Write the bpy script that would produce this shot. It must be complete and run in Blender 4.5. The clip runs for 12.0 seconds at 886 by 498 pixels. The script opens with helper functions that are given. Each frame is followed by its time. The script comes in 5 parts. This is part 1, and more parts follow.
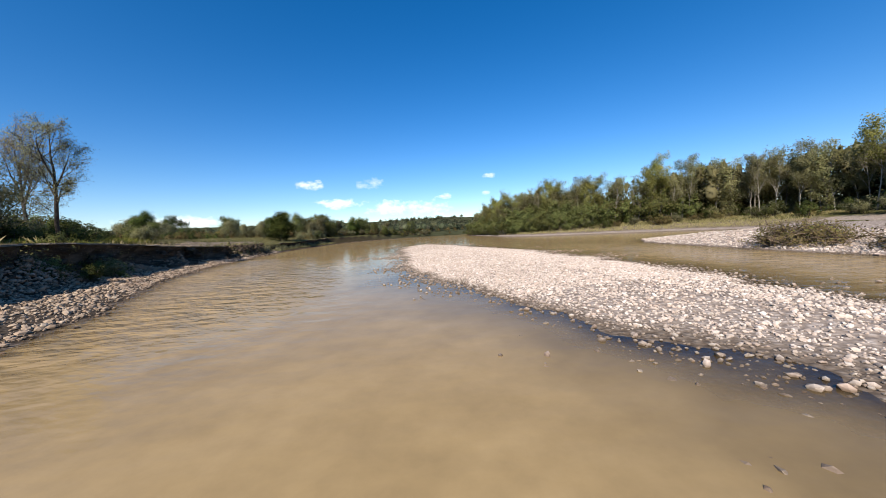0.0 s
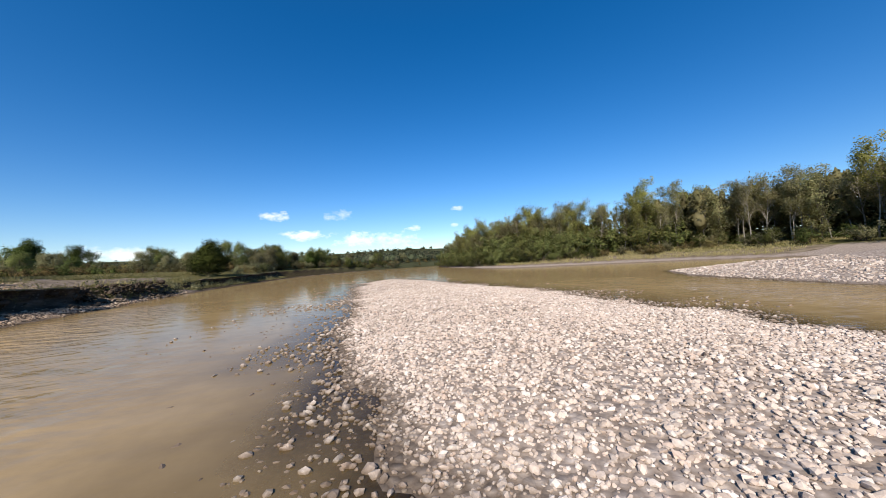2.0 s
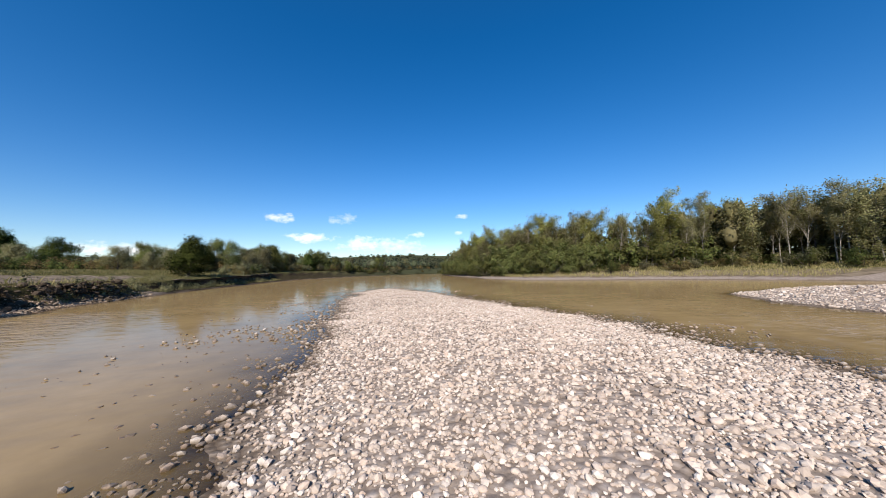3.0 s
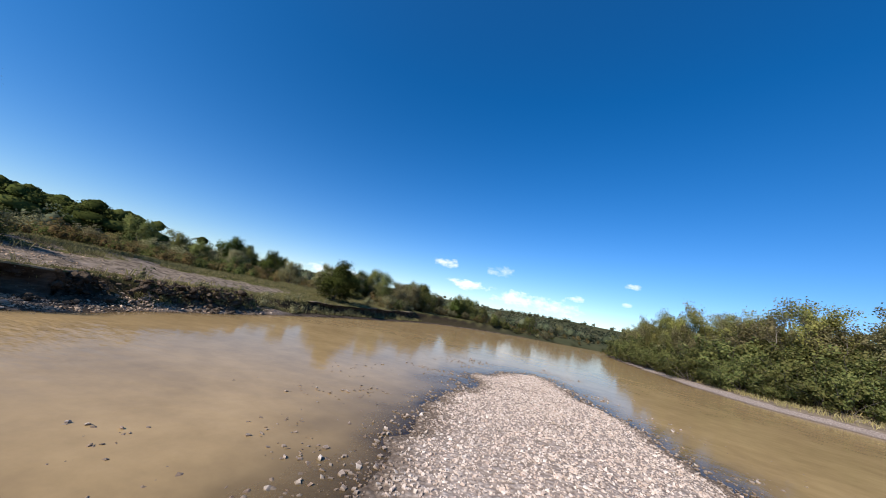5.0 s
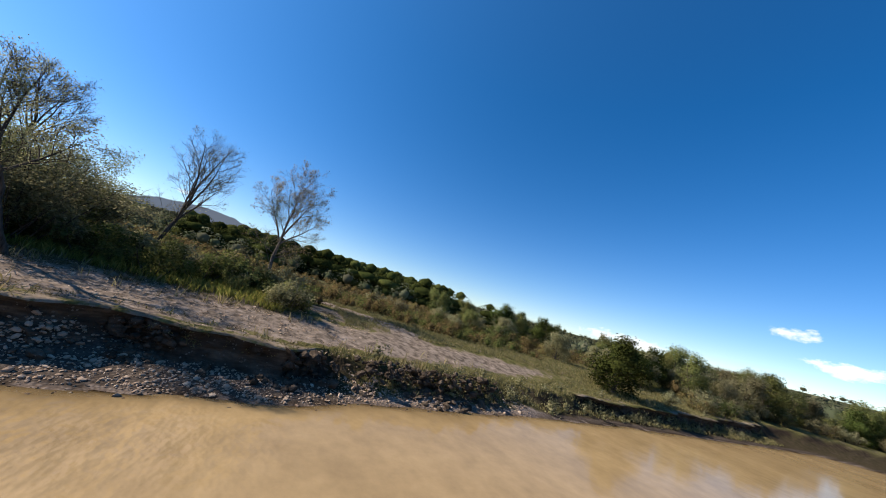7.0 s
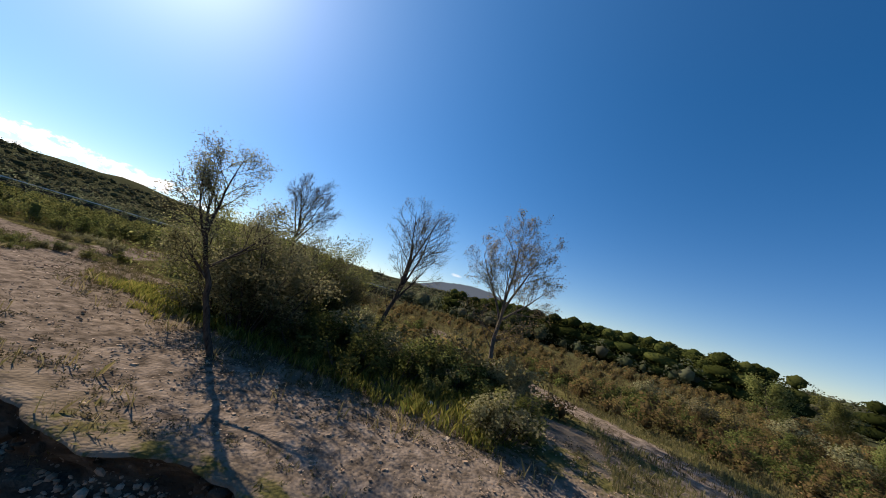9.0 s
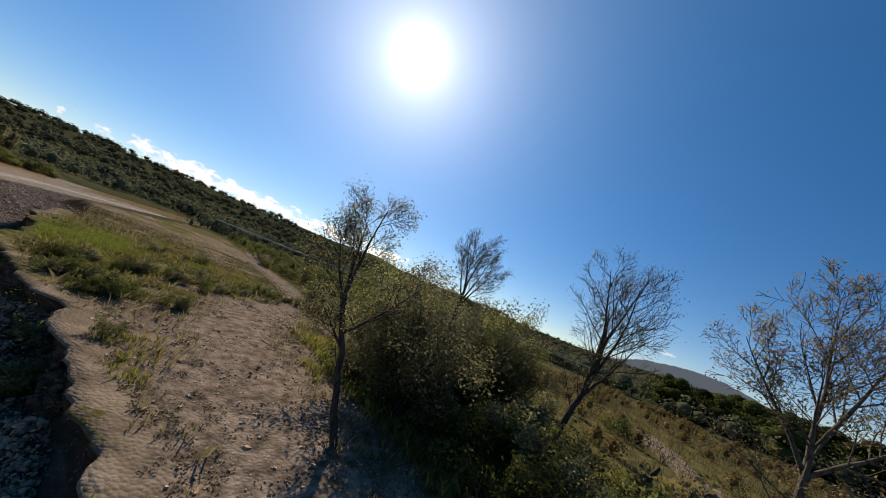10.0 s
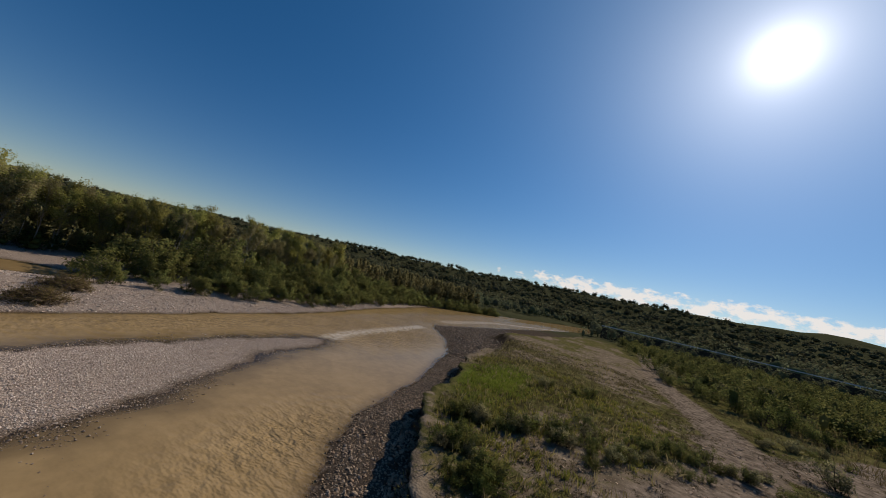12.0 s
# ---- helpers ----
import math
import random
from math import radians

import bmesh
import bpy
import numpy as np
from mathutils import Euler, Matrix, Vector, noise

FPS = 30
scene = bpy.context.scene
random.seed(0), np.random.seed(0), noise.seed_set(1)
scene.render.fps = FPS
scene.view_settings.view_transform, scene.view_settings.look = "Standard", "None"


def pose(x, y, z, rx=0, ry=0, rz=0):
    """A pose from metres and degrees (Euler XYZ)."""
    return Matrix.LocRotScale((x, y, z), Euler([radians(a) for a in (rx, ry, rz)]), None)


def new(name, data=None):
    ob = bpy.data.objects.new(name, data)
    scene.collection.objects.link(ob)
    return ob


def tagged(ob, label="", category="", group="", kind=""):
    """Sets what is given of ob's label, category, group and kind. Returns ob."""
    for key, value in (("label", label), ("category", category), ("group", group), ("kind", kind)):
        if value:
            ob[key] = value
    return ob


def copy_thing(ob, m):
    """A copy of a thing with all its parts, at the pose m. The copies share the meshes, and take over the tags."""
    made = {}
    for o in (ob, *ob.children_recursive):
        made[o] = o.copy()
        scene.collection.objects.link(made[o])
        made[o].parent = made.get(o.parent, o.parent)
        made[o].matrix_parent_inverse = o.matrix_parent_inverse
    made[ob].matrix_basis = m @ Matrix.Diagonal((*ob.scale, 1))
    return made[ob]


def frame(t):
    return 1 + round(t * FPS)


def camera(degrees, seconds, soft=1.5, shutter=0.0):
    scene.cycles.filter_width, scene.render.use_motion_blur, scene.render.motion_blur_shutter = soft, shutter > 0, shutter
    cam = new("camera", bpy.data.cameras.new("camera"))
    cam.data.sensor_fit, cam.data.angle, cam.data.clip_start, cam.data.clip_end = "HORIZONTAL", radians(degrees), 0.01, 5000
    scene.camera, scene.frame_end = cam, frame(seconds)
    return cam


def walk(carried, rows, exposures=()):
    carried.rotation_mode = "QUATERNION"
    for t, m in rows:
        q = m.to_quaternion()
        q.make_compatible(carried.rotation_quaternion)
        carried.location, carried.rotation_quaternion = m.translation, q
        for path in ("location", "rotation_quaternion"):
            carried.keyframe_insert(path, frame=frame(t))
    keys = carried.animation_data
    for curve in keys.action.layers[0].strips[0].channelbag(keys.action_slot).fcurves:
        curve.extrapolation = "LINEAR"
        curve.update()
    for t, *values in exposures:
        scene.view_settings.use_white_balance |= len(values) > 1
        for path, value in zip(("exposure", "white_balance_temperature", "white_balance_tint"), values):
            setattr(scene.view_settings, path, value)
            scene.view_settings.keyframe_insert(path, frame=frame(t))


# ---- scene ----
cam = camera(107, 12.0, soft=0.9)
ROWS = [
    (0, -0.592, 0.886, 1.532, 87.00, 2.84, -4.38),
    (0.5, -0.520, 2.852, 1.425, 88.74, 3.21, -5.27),
    (1, -0.432, 4.807, 1.419, 90.95, 4.22, -7.34),
    (1.5, -0.249, 6.798, 1.484, 91.74, 3.69, -8.51),
    (2, -0.073, 8.774, 1.508, 92.24, 3.19, -9.73),
    (2.5, 0.120, 10.743, 1.543, 92.55, 2.77, -10.52),
    (2.7, 0.190, 11.551, 1.558, 92.79, 2.10, -10.51),
    (4.3, 0.416, 19.371, 2.120, 99.19, -7.79, 2.87),
    (4.5, 0.367, 20.089, 2.175, 99.71, -8.88, 6.07),
    (5, 0.190, 22.049, 2.450, 100.92, -11.15, 16.22),
    (5.5, -0.306, 23.895, 2.800, 101.48, -13.51, 28.02),
    (6, -1.208, 25.679, 3.173, 101.39, -14.63, 39.76),
    (6.5, -2.493, 27.212, 3.529, 101.20, -15.20, 51.35),
    (7, -4.018, 28.412, 3.902, 100.69, -15.56, 62.85),
    (7.2, -4.680, 28.806, 4.038, 100.40, -15.66, 67.44),
    (8.8, -11.060, 29.667, 5.018, 100.25, -15.43, 101.65),
    (9, -11.712, 29.521, 5.154, 100.12, -15.74, 105.52),
    (9.5, -13.560, 28.927, 5.473, 100.77, -18.98, 121.41),
    (10, -15.181, 27.917, 5.844, 100.72, -21.35, 138.12),
    (10.5, -16.456, 26.571, 6.234, 100.97, -23.28, 156.60),
    (11, -17.189, 24.824, 6.647, 101.88, -26.13, 180.75),
    (11.5, -17.202, 22.997, 7.084, 100.52, -25.63, 202.06),
    (12, -16.440, 21.401, 7.500, 96.45, -12.95, 202.26),
]
EXPOSURES = [(0.0, 0.8, 6850, 12), (2.5, 0.68, 6850, 12), (5.0, 0.73, 6650, 14), (7.2, 0.88, 7250, 16), (8.8, 0.58, 7750, 17), (10.0, 0.25, 8000, 16),
             (10.5, 0.08, 8250, 15), (11.0, -0.26, 7800, 14), (12.0, -0.3, 7800, 14)]
walk(cam, [(t, pose(x, y, z, rx, ry, rz)) for t, x, y, z, rx, ry, rz in ROWS], EXPOSURES)

# ---- world, sun, exposure ----
SUN_AZ, SUN_EL = radians(200.4), radians(36.0)
SUN_DIR = Vector((math.sin(SUN_AZ) * math.cos(SUN_EL), math.cos(SUN_AZ) * math.cos(SUN_EL), math.sin(SUN_EL)))

world = bpy.data.worlds.new("world")
scene.world = world
world.use_nodes = True
wt = world.node_tree
wt.nodes.clear()


def wnode(kind, **values):
    n = wt.nodes.new(kind)
    for key, value in values.items():
        n.inputs[key].default_value = value
    return n


def wmath(op, a, b=None, c=None, clamp=False):
    n = wt.nodes.new("ShaderNodeMath")
    n.operation, n.use_clamp = op, clamp
    for slot, v in enumerate((a, b, c)):
        if v is None:
            continue
        if isinstance(v, (int, float)):
            n.inputs[slot].default_value = v
        else:
            wt.links.new(v, n.inputs[slot])
    return n.outputs[0]


sky = wt.nodes.new("ShaderNodeTexSky")
sky.sky_type, sky.sun_disc = "NISHITA", False
sky.sun_elevation, sky.sun_rotation = SUN_EL, SUN_AZ
sky.altitude, sky.air_density, sky.dust_density, sky.ozone_density = 200.0, 1.0, 0.1, 2.5
deep = wt.nodes.new("ShaderNodeHueSaturation")
deep.inputs["Saturation"].default_value = 1.4
tint = wt.nodes.new("ShaderNodeMix")
tint.data_type, tint.blend_type = "RGBA", "MULTIPLY"
tint.inputs[0].default_value = 1.0
tint.inputs[7].default_value = (0.98, 0.965, 1.04, 1)
wt.links.new(sky.outputs[0], tint.inputs[6])
wt.links.new(tint.outputs[2], deep.inputs["Color"])
cool = wt.nodes.new("ShaderNodeMix")
cool.data_type, cool.blend_type = "RGBA", "MULTIPLY"
cool.inputs[7].default_value = (0.84, 0.96, 1.06, 1)
wt.links.new(deep.outputs[0], cool.inputs[6])

coords = wt.nodes.new("ShaderNodeTexCoord")
split = wt.nodes.new("ShaderNodeSeparateXYZ")
wt.links.new(coords.outputs["Generated"], split.inputs[0])
dx, dy, dz = split.outputs
flat = wmath("POWER", wmath("ADD", wmath("MULTIPLY", dx, dx), wmath("MULTIPLY", dy, dy)), 0.5)
el = wmath("MULTIPLY", wmath("ARCTAN2", dz, flat), 57.29578)
az = wmath("MULTIPLY", wmath("ARCTAN2", dx, dy), 57.29578)

cloud_noise = wnode("ShaderNodeTexNoise", Scale=28.0, Detail=8.0, Roughness=0.62)
stretch = wt.nodes.new("ShaderNodeMapping")
stretch.inputs["Scale"].default_value = (1, 1, 1.7)
wt.links.new(coords.outputs["Generated"], stretch.inputs[0])
wt.links.new(stretch.outputs[0], cloud_noise.inputs["Vector"])
puff = wmath("MULTIPLY", wmath("SUBTRACT", cloud_noise.outputs[0], 0.5), 4.2)
# (azimuth, elevation, half width, half height, strength) of the low cumulus clouds
CLOUDS = [(-17.2, 8.4, 2.6, 0.9, 1.0), (-7.9, 8.7, 2.4, 1.0, 0.5), (12.9, 9.15, 1.5, 0.55, 0.8), (5.0, 6.2, 1.6, 0.6, 0.8),
          (-12.6, 5.5, 4.0, 1.0, 1.0), (-4.7, 4.6, 4.5, 1.3, 0.9), (1.3, 4.3, 5.0, 1.4, 0.7), (12.2, 6.3, 0.9, 0.4, 0.5),
          (-34.6, 3.0, 6.0, 1.3, 0.9), (-104.8, 5.9, 1.2, 0.35, 0.8)]
cover = None
for ca, ce, cw, ch, cs in CLOUDS:
    a = wmath("DIVIDE", wmath("SUBTRACT", az, ca), cw)
    b = wmath("DIVIDE", wmath("SUBTRACT", el, ce), ch)
    d = wmath("ADD", wmath("MULTIPLY", a, a), wmath("MULTIPLY", b, b))
    m = wmath("MULTIPLY", wmath("ADD", wmath("SUBTRACT", 0.8, d), puff), 0.7, clamp=True)
    m = wmath("MULTIPLY", m, cs)
    cover = m if cover is None else wmath("MAXIMUM", cover, m)
# a bank of cloud low over the southern hills
az_s = wmath("MULTIPLY", wmath("ARCTAN2", wmath("MULTIPLY", dx, -1.0), wmath("MULTIPLY", dy, -1.0)), 57.29578)
a = wmath("DIVIDE", wmath("SUBTRACT", az_s, 13.0), 25.0)
b = wmath("DIVIDE", wmath("SUBTRACT", el, 5.0), 1.5)
d = wmath("ADD", wmath("POWER", wmath("ABSOLUTE", a), 4.0), wmath("MULTIPLY", b, b))
m = wmath("MULTIPLY", wmath("ADD", wmath("SUBTRACT", 0.7, d), wmath("MULTIPLY", puff, 1.5)), 1.3, clamp=True)
cover = wmath("MULTIPLY", wmath("MAXIMUM", cover, m), 0.9)
cloud_mix = wt.nodes.new("ShaderNodeMix")
cloud_mix.data_type = "RGBA"
wt.links.new(cover, cloud_mix.inputs[0])
wt.links.new(wmath("POWER", 2.718, wmath("MULTIPLY", wmath("MAXIMUM", el, 0.0), -0.075)), cool.inputs[0])
wt.links.new(cool.outputs[2], cloud_mix.inputs[6])
cloud_mix.inputs[7].default_value = (10.5, 10.7, 11.2, 1)

# a blue mountain far off in the west
ridge_noise = wnode("ShaderNodeTexNoise", Scale=22.0, Detail=5.0, Roughness=0.55)
wt.links.new(coords.outputs["Generated"], ridge_noise.inputs["Vector"])
a = wmath("DIVIDE", wmath("ADD", az, 101.5), 13.0)
crest = wmath("MULTIPLY", wmath("POWER", 2.718, wmath("MULTIPLY", wmath("MULTIPLY", a, a), -1.0)), 4.9)
crest = wmath("ADD", crest, wmath("MULTIPLY", wmath("SUBTRACT", ridge_noise.outputs[0], 0.5), 0.9))
far_off = wmath("MULTIPLY", wmath("SUBTRACT", crest, el), 9.0, clamp=True)
ridge_mix = wt.nodes.new("ShaderNodeMix")
ridge_mix.data_type = "RGBA"
wt.links.new(far_off, ridge_mix.inputs[0])
wt.links.new(cloud_mix.outputs[2], ridge_mix.inputs[6])
ridge_mix.inputs[7].default_value = (0.75, 0.92, 1.25, 1)

# the bright aureole round the sun
dot = wt.nodes.new("ShaderNodeVectorMath")
dot.operation = "DOT_PRODUCT"
wt.links.new(coords.outputs["Generated"], dot.inputs[0])
dot.inputs[1].default_value = SUN_DIR
off = wmath("MULTIPLY", wmath("ARCCOSINE", wmath("MINIMUM", dot.outputs["Value"], 1.0)), 57.29578)
core = wmath("MULTIPLY", wmath("POWER", 2.718, wmath("MULTIPLY", wmath("POWER", wmath("DIVIDE", off, 3.0), 2.0), -1.0)), 9.0)
halo = wmath("MULTIPLY", wmath("POWER", 2.718, wmath("MULTIPLY", wmath("DIVIDE", off, 7.5), -1.0)), 9.5)
wide = wmath("MULTIPLY", wmath("POWER", 2.718, wmath("MULTIPLY", wmath("DIVIDE", off, 24.0), -1.0)), 3.6)
glow = wt.nodes.new("ShaderNodeMix")
glow.data_type, glow.blend_type = "RGBA", "ADD"
glow.inputs[0].default_value = 1.0
aureole = wt.nodes.new("ShaderNodeCombineXYZ")
near_sun = wmath("ADD", core, halo)
for slot, (white, blue) in enumerate(((0.96, 0.4), (1.0, 0.85), (1.04, 1.35))):
    wt.links.new(wmath("ADD", wmath("MULTIPLY", near_sun, white), wmath("MULTIPLY", wide, blue)), aureole.inputs[slot])
wt.links.new(ridge_mix.outputs[2], glow.inputs[6])
wt.links.new(aureole.outputs[0], glow.inputs[7])
back = wnode("ShaderNodeBackground", Strength=0.085)
wt.links.new(glow.outputs[2], back.inputs[0])
wout = wt.nodes.new("ShaderNodeOutputWorld")
wt.links.new(back.outputs[0], wout.inputs[0])

sun = new("sun", bpy.data.lights.new("sun", "SUN"))
sun.data.energy, sun.data.angle, sun.data.color = 4.6, radians(0.53), (1.0, 0.93, 0.83)
sun.rotation_euler = SUN_DIR.to_track_quat("Z", "Y").to_euler()

# ---- materials ----


class Mat:
    """A small builder for node materials."""

    def __init__(self, name):
        self.m = bpy.data.materials.new(name)
        self.m.use_nodes = True
        self.t = self.m.node_tree
        self.t.nodes.clear()
        self.out = self.t.nodes.new("ShaderNodeOutputMaterial")

    def node(self, kind, **values):
        n = self.t.nodes.new(kind)
        for key, value in values.items():
            n.inputs[key].default_value = value
        return n

    def link(self, a, b):
        self.t.links.new(a, b)

    def coords(self, which="Object"):
        return self.t.nodes.new("ShaderNodeTexCoord").outputs[which]

    def place(self):
        return self.t.nodes.new("ShaderNodeNewGeometry").outputs["Position"]

    def noise(self, vec, scale, detail=4.0, rough=0.55, what=0):
        n = self.node("ShaderNodeTexNoise", Scale=scale, Detail=detail, Roughness=rough)
        self.link(vec, n.inputs["Vector"])
        return n.outputs[what]

    def math(self, op, a, b=None, clamp=False):
        n = self.t.nodes.new("ShaderNodeMath")
        n.operation, n.use_clamp = op, clamp
        for slot, v in enumerate((a, b)):
            if v is None:
                continue
            if isinstance(v, (int, float)):
                n.inputs[slot].default_value = v
            else:
                self.link(v, n.inputs[slot])
        return n.outputs[0]

    def ramp(self, fac, *stops):
        n = self.t.nodes.new("ShaderNodeValToRGB")
        e = n.color_ramp.elements
        while len(e) < len(stops):
            e.new(0.5)
        for el_, (p, c) in zip(e, stops):
            el_.position, el_.color = p, (*c, 1) if len(c) == 3 else c
        self.link(fac, n.inputs[0])
        return n.outputs[0]

    def mix(self, fac, a, b, blend="MIX"):
        n = self.t.nodes.new("ShaderNodeMix")
        n.data_type, n.blend_type = "RGBA", blend
        for slot, v in ((0, fac), (6, a), (7, b)):
            if isinstance(v, (int, float)):
                n.inputs[slot].default_value = v
            elif isinstance(v, tuple):
                n.inputs[slot].default_value = (*v, 1)
            else:
                self.link(v, n.inputs[slot])
        return n.outputs[2]

    def bump(self, height, strength, distance):
        n = self.node("ShaderNodeBump", Strength=strength, Distance=distance)
        self.link(height, n.inputs["Height"])
        return n.outputs[0]

    def shader(self, color, rough=0.8, normal=None, spec=0.06):
        p = self.node("ShaderNodeBsdfPrincipled")
        p.inputs["Specular IOR Level"].default_value = spec
        for key, v in (("Base Color", color), ("Roughness", rough)):
            if isinstance(v, (int, float)):
                p.inputs[key].default_value = v
            elif isinstance(v, tuple):
                p.inputs[key].default_value = (*v, 1)
            else:
                self.link(v, p.inputs[key])
        if normal:
            self.link(normal, p.inputs["Normal"])
        return p

    def done(self, shader):
        self.link(shader.outputs[0] if hasattr(shader, "outputs") else shader, self.out.inputs[0])
        return self.m


def ground_material():
    m = Mat("ground")
    p = m.place()
    zone = m.node("ShaderNodeVertexColor")
    zone.layer_name = "zone"
    sep = m.node("ShaderNodeSeparateColor")
    m.link(zone.outputs[0], sep.inputs[0])
    gravel, grass, bare = sep.outputs
    dark_bank = m.t.nodes.new("ShaderNodeAttribute")
    dark_bank.attribute_name = "dark_bank"
    fine, mid, big = m.noise(p, 9.0, 6), m.noise(p, 1.1, 5), m.noise(p, 0.09, 4)
    # pebbles
    v = m.node("ShaderNodeTexVoronoi", Scale=11.0)
    m.link(p, v.inputs["Vector"])
    stone = m.ramp(fine,
                   (0.3, (0.23, 0.193, 0.167)), (0.5, (0.33, 0.281, 0.246)), (0.7, (0.43, 0.374, 0.331)))
    gaps = m.ramp(v.outputs["Distance"], (0.25, (1, 1, 1)), (0.6, (0.62, 0.58, 0.54)))
    stone = m.mix(0.85, stone, gaps, "MULTIPLY")
    soil = m.ramp(mid, (0.3, (0.095, 0.075, 0.052)), (0.52, (0.185, 0.148, 0.108)), (0.72, (0.29, 0.236, 0.178)))
    soil = m.mix(m.math("MULTIPLY", fine, 0.5), soil, (0.12, 0.1, 0.075))
    sand = m.ramp(m.noise(p, 2.6, 6, 0.6), (0.36, (0.08, 0.065, 0.05)), (0.52, (0.175, 0.141, 0.11)), (0.74, (0.29, 0.238, 0.19)))
    turf = m.ramp(m.noise(p, 1.7, 6, 0.65), (0.3, (0.045, 0.047, 0.018)), (0.5, (0.09, 0.086, 0.033)), (0.7, (0.155, 0.13, 0.062)))
    far = m.ramp(m.noise(p, 0.045, 7, 0.7), (0.35, (0.036, 0.041, 0.022)), (0.55, (0.056, 0.06, 0.033)), (0.8, (0.1, 0.092, 0.054)))
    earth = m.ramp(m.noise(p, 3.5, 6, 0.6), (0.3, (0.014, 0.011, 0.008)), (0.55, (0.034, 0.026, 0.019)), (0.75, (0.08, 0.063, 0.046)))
    ragged = m.math("ADD", m.math("MULTIPLY", m.math("SUBTRACT", m.noise(p, 1.4, 5, 0.7), 0.5), 1.6), grass)
    c = m.mix(m.ramp(ragged, (0.36, (0, 0, 0)), (0.52, (1, 1, 1))), soil, turf)
    lush = m.t.nodes.new("ShaderNodeAttribute")
    lush.attribute_name = "lush"
    c = m.mix(m.math("MULTIPLY", lush.outputs["Fac"], 0.85), c, m.ramp(m.noise(p, 3.0, 5, 0.6), (0.3, (0.05, 0.075, 0.014)), (0.7, (0.12, 0.155, 0.03))))
    c = m.mix(m.ramp(m.math("ADD", bare, m.math("MULTIPLY", m.math("SUBTRACT", mid, 0.5), 0.7)), (0.4, (0, 0, 0)), (0.65, (1, 1, 1))), c, sand)
    c = m.mix(gravel, c, stone)
    c = m.mix(dark_bank.outputs["Fac"], c, earth)
    distant = m.t.nodes.new("ShaderNodeAttribute")
    distant.attribute_name = "distant"
    c = m.mix(distant.outputs["Fac"], c, far)
    wet = m.t.nodes.new("ShaderNodeAttribute")
    wet.attribute_name = "wet"
    c = m.mix(wet.outputs["Fac"], c, m.mix(1.0, c, (0.48, 0.45, 0.41), "MULTIPLY"))
    h = m.math("ADD", m.math("MULTIPLY", fine, 0.4), m.math("ADD", mid, m.math("MULTIPLY", v.outputs["Distance"], -0.5)))
    rough = m.math("SUBTRACT", 0.92, m.math("MULTIPLY", wet.outputs["Fac"], 0.5))
    return m.done(m.shader(c, rough, m.bump(h, 0.6, 0.08), 0.0))


